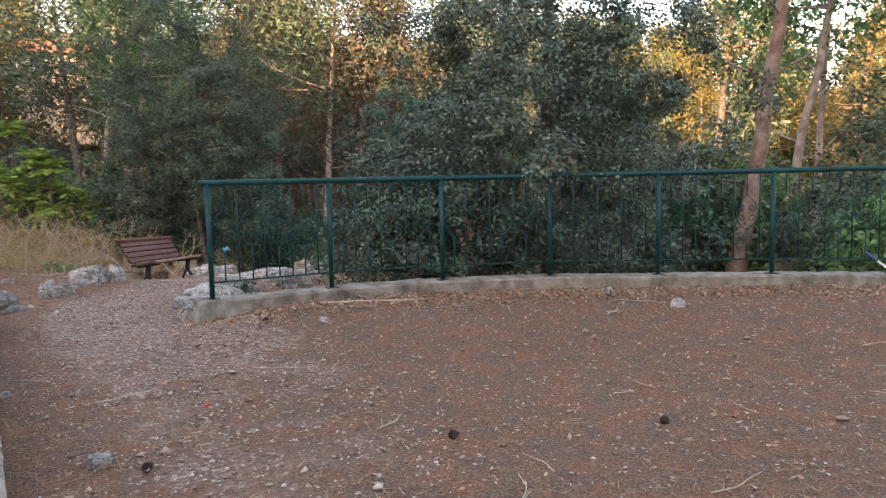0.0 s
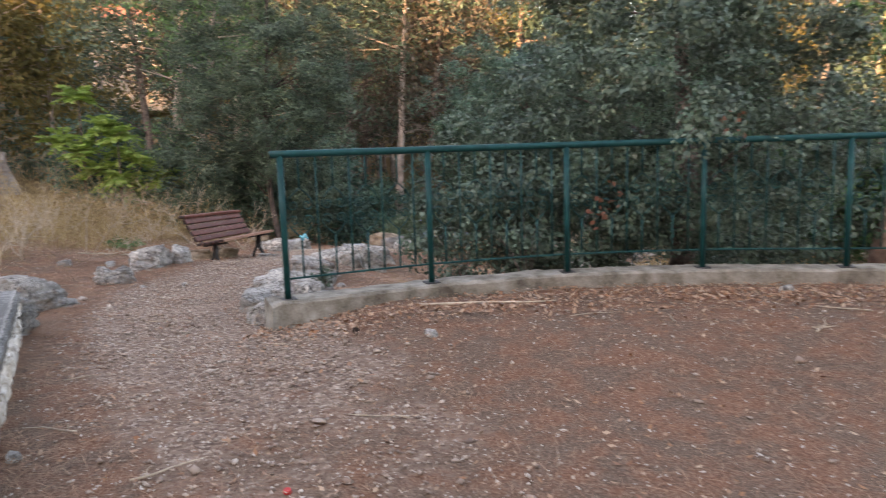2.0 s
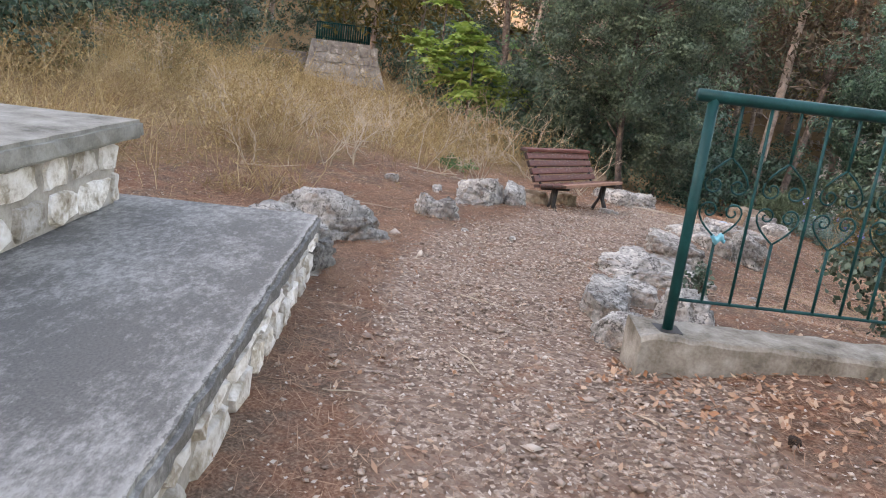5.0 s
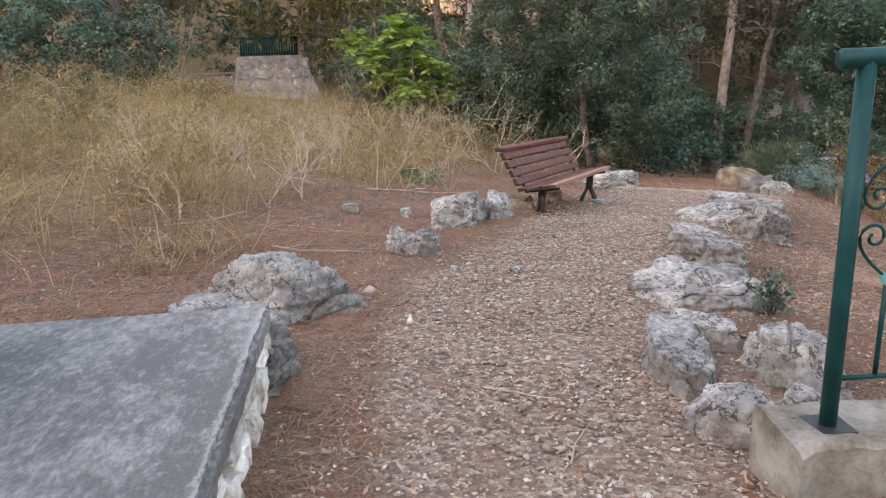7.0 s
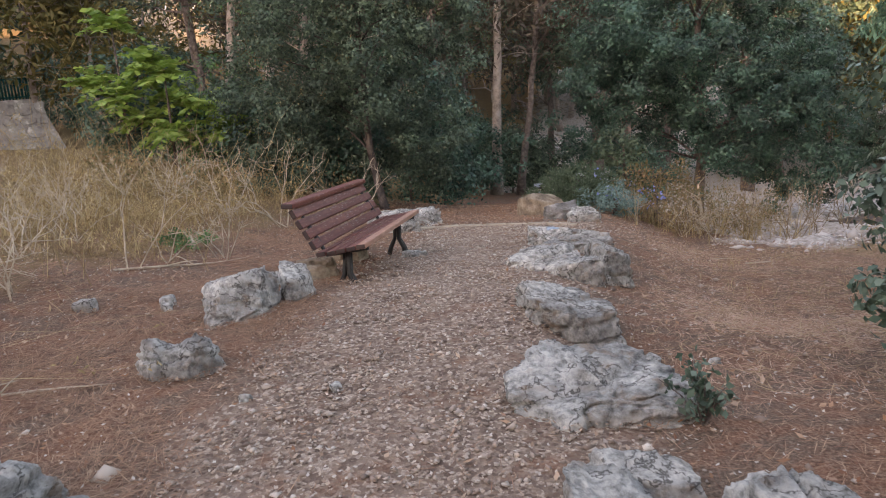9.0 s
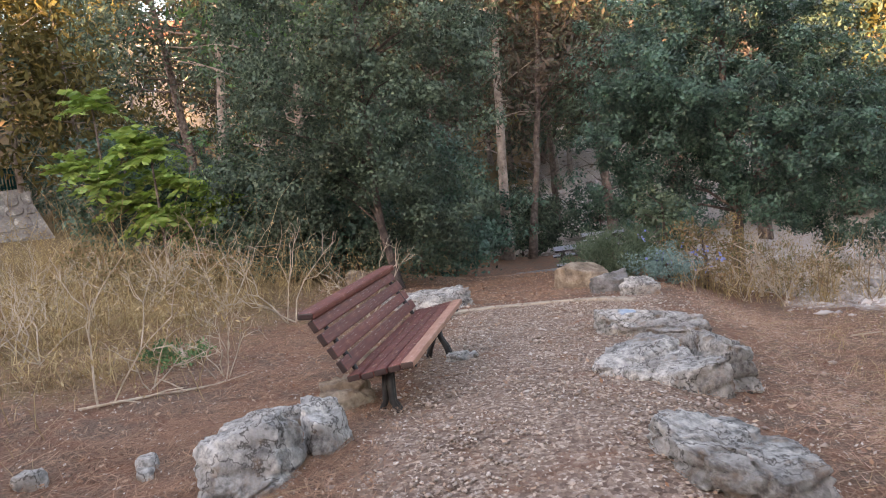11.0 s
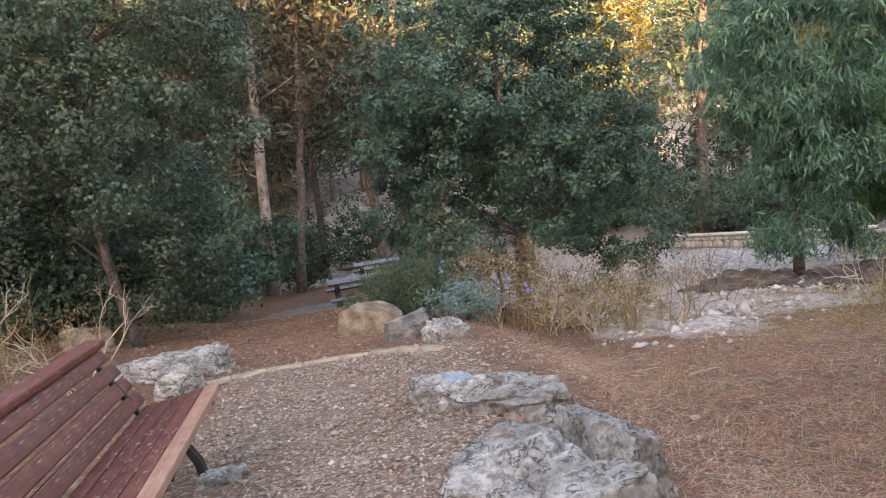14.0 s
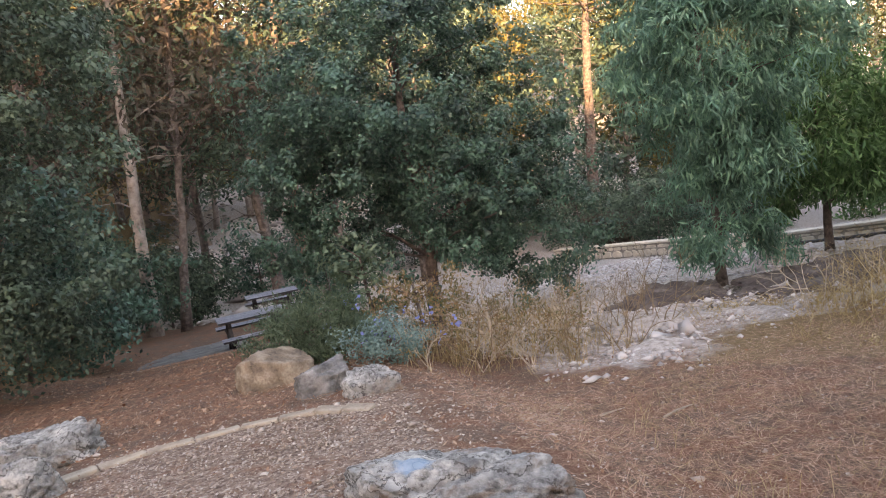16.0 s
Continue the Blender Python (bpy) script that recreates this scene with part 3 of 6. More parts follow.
def build_curb():
    bm = bmesh.new()
    rings = []
    n = 180
    for k in range(n + 1):
        s = -0.13 + (len(POSTS) - 0.87) * k / n
        q, d = curve_at(max(s, 0))
        if s < 0:
            q = q + d * s * 1.25
        w = Vector((-d.y, d.x))
        wide = 0.30
        ring = []
        for o, z in ((-0.13, -0.35), (-0.13, CURB_TOP - 0.02), (-0.11, CURB_TOP), (wide - 0.15, CURB_TOP + 0.005), (wide - 0.13, CURB_TOP - 0.02), (wide - 0.13, -0.35)):
            j = 0.008 * noise.noise(Vector((s * 7, o * 9, z * 9))) + 0.008 * noise.noise(Vector((s * 21, o * 14, z * 14)))
            if s < 0.12 or noise.noise(Vector((s * 3.1, 4.0, 0))) > 0.25:      # broken end and chipped stretches
                j *= 1.7
            ring.append(bm.verts.new((q.x + w.x * (o + j), q.y + w.y * (o + j), z + j)))
        rings.append(ring)
    for a, b in zip(rings, rings[1:]):
        for k in range(5):
            bm.faces.new((a[k], a[k + 1], b[k + 1], b[k]))
    bm.faces.new(rings[0][::-1])
    bm.faces.new(rings[-1])
    bmesh.ops.recalc_face_normals(bm, faces=bm.faces)
    tagged(new("curb_wall", bm_mesh("curb_wall", bm, CONCRETE)), "low curved concrete curb under the green railing", "curb", kind="structure")


build_curb()


def build_railing():
    top = thing("railing", 0, 0, 0, 0, "dark green painted steel railing with scrolled balusters", "railing")
    bm = bmesh.new()
    pts = []
    for k in range(61):
        q, d = curve_at((len(POSTS) - 1) * k / 60)
        if k == 0:
            q = q - d * 0.08
        pts.append((q.x, q.y, RAIL_TOP))
    tube(bm, pts, 0.03, 12)
    part("top_rail", bm, PAINT, top, soft=True)
    bm = bmesh.new()
    tube(bm, [(*POSTS[0], CURB_TOP + 0.17)] + [(x, y, CURB_TOP + 0.17) for x, y, _ in pts[1:]], 0.009, 6)
    part("bottom_rail", bm, PAINT, top, soft=True)
    for x, y in POSTS:
        bm = bmesh.new()
        tube(bm, [(x, y, CURB_TOP), (x, y, RAIL_TOP - 0.01)], 0.027, 12)
        p = part("post", bm, PAINT, top, soft=True)
        bm = bmesh.new()
        _, d = curve_at(POSTS.index((x, y)))
        box(bm, -0.065, 0.065, -0.065, 0.065, 0, 0.008, 0.002)
        part("base_plate", bm, IRON, p, "dark steel base plate", m=pose(x, y, CURB_TOP + 0.002, 0, 0, math.degrees(math.atan2(d.y, d.x))))
    low, high = CURB_TOP + 0.17, RAIL_TOP
    mid = (low + high) / 2 + 0.03
    for i in range(len(POSTS) - 1):
        for k in range(1, 9):
            s = i + k / 9
            q, d = curve_at(s)
            bm = bmesh.new()
            if k % 2 == 0:
                tube(bm, [(q.x, q.y, low), (q.x, q.y, high)], 0.008, 6)
                part("baluster", bm, PAINT, top, soft=True)
            else:
                # straight ends with a pair of S-scrolls between
                tube(bm, [(q.x, q.y, low), (q.x, q.y, mid - 0.2)], 0.008, 6)
                tube(bm, [(q.x, q.y, mid + 0.2), (q.x, q.y, high)], 0.008, 6)
                for side in (-1, 1):
                    for flip in (-1, 1):
                        line = []
                        for j in range(6):
                            u = j / 5
                            line.append((side * (0.105 * math.sin(u * math.pi / 2)), flip * (0.2 - 0.135 * u)))
                        for j in range(1, 15):
                            th = j / 14 * 2 * math.pi * 1.15
                            r = 0.047 * (1 - 0.055 * j)
                            line.append((side * (0.058 + r * math.cos(th)), flip * (0.065 - r * math.sin(th))))
                        tube(bm, [(q.x + d.x * a, q.y + d.y * a, mid + b) for a, b in line], 0.0055, 5)
                part("scrolled_baluster", bm, PAINT, top, soft=True)
    # a pale blue cap caught on the first scroll
    q, d = curve_at(1 / 9)
    bm = bmesh.new()
    bmesh.ops.create_icosphere(bm, subdivisions=3, radius=1)
    for v in bm.verts:
        n = v.co.normalized()
        r = 1 + 0.35 * noise.noise(n * 2.2)
        v.co = Vector((n.x * 0.036 * r + 0.015, n.y * 0.022 * r, n.z * 0.02 * r + 0.012 * math.sin(n.x * 5)))
    cloth = stained("blue_cloth", [(0.2, (0.05, 0.34, 0.42)), (0.8, (0.16, 0.52, 0.6))], 20, 90, 0.8, 0.3, 0.003)
    ob = new("rag", bm_mesh("rag", bm, cloth, True))
    ob.matrix_basis = pose(q.x, q.y, mid - 0.2, 0, 0, 30)
    tagged(ob, "crumpled pale blue rag caught on the railing", "rag")


build_railing()


# ---- the stone platform ----
EDGE_A, EDGE_B = Vector((-5.16, 7.07)), Vector((-3.02, 4.16))
ALONG = (EDGE_B - EDGE_A).normalized()
INWARD = Vector((ALONG.y, -ALONG.x))
if INWARD.x > 0:
    INWARD = -INWARD
SLAB_TOP = 0.29


def irregular_stones(parent, face_matrix, length, height, mat, seed, row=0.2, depth=0.035):
    """Rough stones set into a wall face; each a part of its own."""
    rng = random.Random(seed)
    z = 0.0
    while z < height - 0.05:
        h = min(row * rng.uniform(0.75, 1.25), height - z)
        x = 0.0
        while x < length - 0.03:
            w = min(row * rng.uniform(0.9, 2.3), length - x)
            bm = bmesh.new()
            n = 11
            rim, crown = [], []
            cx, cz = x + w / 2, z + h / 2
            for k in range(n):
                t = 2 * math.pi * k / n + rng.uniform(-0.15, 0.15)
                c, s = math.cos(t), math.sin(t)
                g = max(abs(c), abs(s)) ** -0.9
                q = rng.uniform(0.8, 1.04)
                ex, ez = cx + c * g * w * 0.49 * q, cz + s * g * h * 0.485 * q
                rim.append(bm.verts.new((ex, 0.02, ez)))
                crown.append(bm.verts.new((cx + (ex - cx) * rng.uniform(0.78, 0.94), -depth * rng.uniform(0.3, 1.0), cz + (ez - cz) * rng.uniform(0.74, 0.92))))
            for k in range(n):
                bm.faces.new((rim[k], rim[(k + 1) % n], crown[(k + 1) % n], crown[k]))
            mid = bm.verts.new((cx + w * rng.uniform(-0.2, 0.2), -depth * rng.uniform(0.6, 1.05), cz + h * rng.uniform(-0.2, 0.2)))
            for k in range(n):
                bm.faces.new((crown[k], crown[(k + 1) % n], mid))
            bmesh.ops.recalc_face_normals(bm, faces=bm.faces)
            part("stone", bm, mat, parent, m=face_matrix)
            x += w
        z += h


def rough_block(length, width, z0, z1, seed, step=0.12, wear=0.02):
    """A slab with a worn, uneven edge: x along, y inward."""
    bm = bmesh.new()
    box(bm, 0, length, 0, width, z0, z1)
    bmesh.ops.subdivide_edges(bm, edges=[e for e in bm.edges if abs((e.verts[0].co - e.verts[1].co).x) > 0.5 * length], cuts=int(length / step), use_grid_fill=True)
    bmesh.ops.bevel(bm, geom=[e for e in bm.edges if len(e.link_faces) == 2 and e.calc_face_angle(0) > 1], offset=0.02, segments=2, affect="EDGES")
    for v in bm.verts:
        n = noise.noise(v.co * 5 + Vector((seed, 0, 0))) + 0.6 * noise.noise(v.co * 13 + Vector((seed, 0, 0)))
        if v.co.y < 0.08:
            v.co.y += wear * n
        v.co.z += 0.3 * wear * noise.noise(v.co * 2.3 + Vector((0, seed, 0)))
    return bm


def build_platform():
    ang = math.degrees(math.atan2(ALONG.y, ALONG.x))
    length = (EDGE_B - EDGE_A).length + 1.6
    m = Matrix.Translation((EDGE_A.x, EDGE_A.y, 0)) @ pose(0, 0, 0, 0, 0, ang)
    # local x runs along the edge, local -y points inward
    flip = m @ Matrix.Translation((length, 0, 0)) @ pose(0, 0, 0, 0, 0, 180)
    top = new("stone_platform")
    top.matrix_basis = flip
    tagged(top, "low platform with a grey weathered slab on whitewashed stones", "platform")
    part("slab", rough_block(length, 2.4, SLAB_TOP - 0.1, SLAB_TOP, 3, 0.07, 0.014), SLAB_RIM, top, "grey worn concrete slab")
    bm = bmesh.new()
    box(bm, 0.0, length - 0.06, 0.035, 2.3, -0.4, SLAB_TOP - 0.095)
    part("core", bm, MORTAR, top, "rough mortar between the stones")
    irregular_stones(top, Matrix.Translation((0, 0.035, -0.12)), length - 0.05, 0.32, WHITE_STONE, 5, 0.21, 0.045)
    irregular_stones(top, Matrix.Translation((length - 0.06, 0.09, -0.12)) @ pose(0, 0, 0, 0, 0, 90), 2.0, 0.33, WHITE_STONE, 6, 0.19)
    # the upper block with its concrete cap
    c = Vector((-5.98, 6.12))
    up = new("stone_plinth")
    L2 = 3.2
    up.matrix_basis = Matrix.Translation((c.x, c.y, SLAB_TOP + 0.003)) @ pose(0, 0, 0, 0, 0, ang) @ Matrix.Translation((L2, 0, 0)) @ pose(0, 0, 0, 0, 0, 180)
    tagged(up, "whitewashed rubble-stone plinth with a grey concrete cap", "plinth")
    bm = bmesh.new()
    box(bm, 0.0, L2 - 0.03, 0.03, 1.3, 0, 0.41)
    part("core", bm, MORTAR, up, "rough mortar between the stones")
    irregular_stones(up, Matrix.Translation((0, 0.03, 0.0)), L2, 0.4, WHITE_STONE, 8, 0.24)
    irregular_stones(up, Matrix.Translation((L2 - 0.03, 0.03, 0.0)) @ pose(0, 0, 0, 0, 0, 90), 1.25, 0.4, WHITE_STONE, 9, 0.22)
    bm = rough_block(L2 + 0.1, 1.5, 0.405, 0.52, 11)
    part("cap", bm, CAP_CONCRETE, up, "thick grey concrete cap", m=Matrix.Translation((0, -0.09, 0)))


build_platform()


def leaf_quads(c, size, rng, long=1.7, droop=0.0, out=None, spread_dir=1.0, facing=None):
    """Folded-free leaves: a diamond quad at each centre. out: preferred direction of the leaf axis."""
    n = len(c)
    a = rng.normal(size=(n, 3)) * spread_dir
    if out is not None:
        a = a + out
    a[:, 2] -= droop
    a /= np.linalg.norm(a, axis=1, keepdims=True) + 1e-9
    b = np.cross(a, rng.normal(size=(n, 3)))
    b /= np.linalg.norm(b, axis=1, keepdims=True) + 1e-9
    if facing is not None:
        up = facing + rng.normal(size=(n, 3)) * 0.5
        up /= np.linalg.norm(up, axis=1, keepdims=True) + 1e-9
        a = np.cross(up, b)
        a /= np.linalg.norm(a, axis=1, keepdims=True) + 1e-9
        b = np.cross(up, a)
    s = (size * rng.uniform(0.65, 1.35, n))[:, None]
    nrm = np.cross(a, b)
    v = np.stack([c - a * s * 0.5, c + b * s * 0.5 / long + nrm * s * 0.08, c + a * s * 0.5, c - b * s * 0.5 / long + nrm * s * 0.08], 1)
    return v.reshape(-1, 3)


def quad_faces(n):
    return np.arange(n * 4, dtype=np.int32).reshape(-1, 4)


# ---- the bench ----
def build_bench(x, y, z, rz, length=2.55, legs=2.0, tilt=0.0):
    """Local x is the front, y runs along the bench."""
    b = new("park_bench")
    b.matrix_basis = pose(x, y, z, tilt, 0, rz)
    tagged(b, "weathered red-stained slatted wooden bench on black iron legs", "bench")
    seat_z = 0.37
    h = length / 2
    for k in range(5):
        bm = bmesh.new()
        box(bm, -0.0405, 0.0405, -h, h, -0.02, 0.02, 0.007)
        part("seat_slat", bm, WORN_TIMBER if k == 0 else TIMBER, b, "worn paler front slat" if k == 0 else "", m=pose(0.181 - 0.0865 * k, 0, seat_z + 0.012 - 0.0155 * k + (0.008 if k == 4 else 0), 0, -10 if k else -4, 0.25 * (k % 2)))
    for k in range(4):
        bm = bmesh.new()
        box(bm, -0.021, 0.021, -h, h, -0.041, 0.041, 0.008)
        u = 0.06 + 0.1 * k
        part("back_slat", bm, TIMBER, b, m=pose(-0.2 - u * 0.5, 0, seat_z - 0.02 + u * 0.88, 0, -29, 0.2 * (k % 2)))
    bm = bmesh.new()
    box(bm, -0.056, 0.05, -h - 0.025, h + 0.02, -0.023, 0.023, 0.012)
    part("top_rail", bm, TIMBER, b, "wide capping plank along the top of the backrest", m=pose(-0.405, 0, seat_z + 0.37, 0, 2, 0))
    for s in (-1, 1):
        bm = bmesh.new()
        yy = s * legs / 2
        for w in (-0.02, 0.02):
            tube(bm, [(0.1, yy + w, -0.12), (0.07, yy + w, 0.02), (0.02, yy + w, 0.12), (0.02, yy + w, seat_z - 0.03)], [0.03, 0.024, 0.02, 0.028], 8)
        tube(bm, [(-0.12, yy, -0.12), (-0.08, yy, 0.02), (-0.03, yy, 0.12), (0.0, yy, seat_z - 0.04)], [0.03, 0.024, 0.02, 0.028], 8)
        tube(bm, [(0.2, yy, seat_z - 0.03), (-0.17, yy, seat_z - 0.075), (-0.235, yy, seat_z + 0.05), (-0.415, yy, seat_z + 0.36)], [0.014, 0.02, 0.02, 0.014], 8)
        part("leg", bm, IRON, b, "black cast-iron leg and back bracket", soft=True)


build_bench(-5.66, 12.55, -0.31, 1.5, 2.05, 1.72, -2.6)



def bench_debris(x, y, z, rz, tilt, n, seed):
    rng = np.random.default_rng(seed)
    fx = rng.uniform(-0.19, 0.16, n)
    c = np.column_stack([fx, rng.uniform(-0.95, 0.95, n), 0.37 + 0.018 + 0.18 * (fx - 0.181) + 0.022 + rng.uniform(0, 0.004, n)])
    side = np.tile(np.array((-0.18, 0.0, 1.0)), (n, 1)) * 3
    me = mesh_np("leaf_debris", leaf_quads(c, 0.026, rng, 1.7, facing=side), quad_faces(n), [PATH_CHIP])
    ob = new("leaf_debris", me)
    ob.matrix_basis = pose(x, y, z, tilt, 0, rz)
    tagged(ob, "pale dry leaf crumbs scattered on the bench seat", "litter", kind="stuff")


bench_debris(-5.66, 12.55, -0.31, 1.5, -2.6, 130, 19)

# ---- planting ----
def crown_points(centre, radii, clumps, per, rng, clump_r, hollow=0.45, wobble=0.25, seed=0):
    """Clump centres in an uneven ellipsoid, and points gathered round each."""
    d = rng.normal(size=(clumps, 3))
    d /= np.linalg.norm(d, axis=1, keepdims=True)
    r = hollow + (1 - hollow) * rng.random(clumps) ** 0.6
    bulge = np.array([1 + wobble * 1.8 * noise.noise(Vector(k) * 1.6 + Vector((seed * 5.3, 0, 0))) for k in d])
    k = d * (r * bulge)[:, None] * np.array(radii) + np.array(centre)
    p = rng.normal(size=(clumps, per, 3))
    p /= np.linalg.norm(p, axis=2, keepdims=True)
    rad = clump_r * rng.uniform(0.6, 1.35, (clumps, 1)) * rng.random((clumps, per)) ** 0.45
    side = p * 0.7 + d[:, None, :] * 0.45 + np.array((0, 0, 0.4))
    p = k[:, None, :] + p * rad[:, :, None] * np.array((1, 1, 0.75))
    return k, p.reshape(-1, 3), side.reshape(-1, 3)


def trunk_bm(points, r0, r1, limbs=(), rng=None, sides=10, limb_r=0.35):
    bm = bmesh.new()
    n = len(points)
    fine, radii = [], []
    for i in range(n - 1):
        for u in np.linspace(0, 1, 5)[: (5 if i == n - 2 else 4)]:
            p = Vector(points[i]).lerp(Vector(points[i + 1]), float(u))
            w = (i + u) / (n - 1)
            p += Vector((noise.noise(p * 0.9), noise.noise(p * 0.9 + Vector((9, 0, 0))), 0)) * 0.09
            fine.append(p)
            radii.append(r0 + (r1 - r0) * w + (0.35 * r0 * (1 - w * 9) if w < 0.11 else 0))
    tube(bm, fine, radii, sides)
    for tip in limbs:
        tip = Vector(tip)
        best = min(range(len(fine) // 3, len(fine)), key=lambda j: abs(fine[j].z - (tip.z - 0.5 * (Vector((fine[j].x, fine[j].y, 0)) - Vector((tip.x, tip.y, 0))).length)))
        a, r = fine[best], radii[best] * limb_r + 0.006
        if (tip - a).length > 2.0:
            tip = a + (tip - a).normalized() * 2.0
        m1 = a.lerp(tip, 0.4) + Vector((rng.normal() * 0.12, rng.normal() * 0.12, 0.12))
        m2 = a.lerp(tip, 0.75) + Vector((rng.normal() * 0.1, rng.normal() * 0.1, 0.05))
        tube(bm, [a, m1, m2, tip], [r * 0.8, r * 0.55, r * 0.35, r * 0.12], 5, False)
    return bm


def tree(name, label, x, y, points, r0, r1, centre, radii, clumps, per, size, leaf, bark, seed, clump_r=0.4,
         long=1.7, droop=0.0, limbs=24, hollow=0.45, wobble=0.25, category="tree", group="", extra=()):
    """points and centre are relative to the foot of the trunk. extra: further crown masses (centre, radii, clumps)."""
    rng = np.random.default_rng(seed)
    t = thing(name, x, y, gz(x, y) - 0.03, 0, label, category, group)
    ks, ps, ds = [], [], []
    for c, rr, n in ((centre, radii, clumps), *extra):
        k, p, d = crown_points(c, rr, n, per, rng, clump_r, hollow, wobble, seed)
        ks.append(k), ps.append(p), ds.append(d)
    k, p, d = np.concatenate(ks), np.concatenate(ps), np.concatenate(ds)
    keep = p[:, 2] > 0.06
    p, d = p[keep], d[keep]
    pick = k[rng.permutation(len(k))[:limbs]]
    trunk = trunk_bm(points, r0, r1, [q for q in pick if q[2] > (1.9 if category == "tree" else 0.2)], rng)
    stem = part("trunk" if category == "tree" else "stem", trunk, bark, t, soft=True)
    if category != "tree":
        tagged(stem, kind="stuff")
    me = mesh_np("crown", leaf_quads(p, size, rng, long, droop, d * 0.5, 1.0, None if droop > 0.5 or long >= 3 else d), quad_faces(len(p)), [leaf])
    ob = new("crown", me)
    ob.parent = t
    return t


# evergreen oak leaning over the railing
tree("oak_tree", "dense dark evergreen oak leaning over the green railing", 0.9, 10.7, [(0, 0, -0.2), (0.1, -0.1, 1.2), (0.0, 0.1, 3.0), (0.1, 0, 5.0)], 0.16, 0.05,
     (-0.3, 0.0, 2.6), (1.95, 1.9, 2.9), 330, 185, 0.057, LEAF_OAK, BARK, 11, 0.29, wobble=0.4, extra=(((-1.4, -0.7, 0.9), (1.4, 0.95, 1.2), 110), ((1.3, -0.5, 3.5), (1.2, 1.3, 1.5), 55), ((-0.2, -1.5, 1.9), (1.5, 0.7, 1.3), 60), ((-2.3, -0.8, 1.45), (0.75, 0.6, 0.75), 36), ((-1.9, -1.2, 0.7), (0.6, 0.5, 0.5), 16), ((-2.95, -1.0, 0.75), (0.35, 0.3, 0.25), 5)))
# broad dark tree behind the bench
tree("dark_tree", "tall dark olive-green tree with a bare leaning trunk", -7.67, 19.67, [(0, 0, -0.2), (-0.3, 0.1, 1.2), (-0.35, 0.2, 3.2), (-0.1, 0.3, 6.4)], 0.085, 0.04,
     (-0.5, 0.6, 4.55), (2.7, 2.4, 3.2), 480, 150, 0.066, LEAF_OLIVE, SHADED_BARK, 12, 0.36, wobble=0.4, limbs=40, extra=(((-2.2, 0.6, 1.9), (1.7, 1.3, 1.7), 110), ((0.2, 0.9, 1.1), (1.0, 0.9, 1.0), 50)))
tree("dark_shrub", "dark glossy evergreen shrub under the trees", -9.0, 21.2, [(0, 0, -0.1), (0.05, 0, 0.8), (0, 0, 1.5)], 0.05, 0.02, (0, 0, 1.0), (1.1, 0.9, 1.0), 90, 80, 0.1, LEAF_DARK, BARK, 13, 0.3, category="shrub")
# big rounded bush beyond the path
tree("round_tree", "big rounded dark evergreen tree with low branches", -1.35, 23.7, [(0, 0, -0.2), (0.1, 0, 1.4), (0, 0.1, 3.4), (0, 0, 5.5)], 0.14, 0.05,
     (0.0, 0.0, 4.2), (2.75, 2.5, 2.9), 480, 150, 0.074, LEAF_DARK, BARK, 14, 0.32, wobble=0.42, limbs=36, extra=(((1.7, -0.4, 2.1), (1.8, 1.7, 1.7), 140), ((-1.6, -0.2, 3.0), (1.5, 1.5, 1.6), 90)))
# drooping tree by the wall
tree("pepper_tree", "drooping feathery blue-green tree beside the pale wall", 2.85, 20.75, [(0, 0, -0.2), (0.03, 0, 1.0), (0.06, 0.13, 2.4), (0.13, 0.13, 4.8)], 0.1, 0.035,
     (0.25, 0.0, 3.65), (1.6, 1.45, 2.2), 250, 130, 0.17, LEAF_WILLOW, BARK, 15, 0.4, long=6.0, droop=1.6, wobble=0.4,
     extra=(((-0.45, -0.35, 0.85), (0.35, 0.35, 0.4), 9), ((0.75, -0.4, 0.8), (0.4, 0.35, 0.4), 9), ((0.2, -0.3, 1.95), (1.0, 0.8, 0.6), 30)))
tree("pepper_tree", "drooping feathery green tree beside the pale wall", 6.9, 22.6, [(0, 0, -0.2), (0.03, 0, 1.0), (0.06, 0.13, 2.4), (0.13, 0.13, 4.4)], 0.1, 0.035,
     (0.0, 0.0, 2.7), (2.1, 1.9, 1.7), 190, 120, 0.2, LEAF_GREEN, BARK, 16, 0.5, long=5.0, droop=1.2, wobble=0.4)


def shrub(name, label, x, y, r, h, leaf, seed, clumps=60, per=80, size=0.1, long=1.7, droop=0.0, clump_r=0.3, category="shrub", bark=None):
    return tree(name, label, x, y, [(0, 0, -0.1), (0.05, 0, h * 0.4), (0, 0.05, h * 0.8)], 0.04, 0.015, (0, 0, h * 0.5), (r, r * 0.85, h * 0.55), clumps, per, size, leaf,
                bark or BARK, seed, clump_r, long, droop, 12, 0.3, 0.3, category)


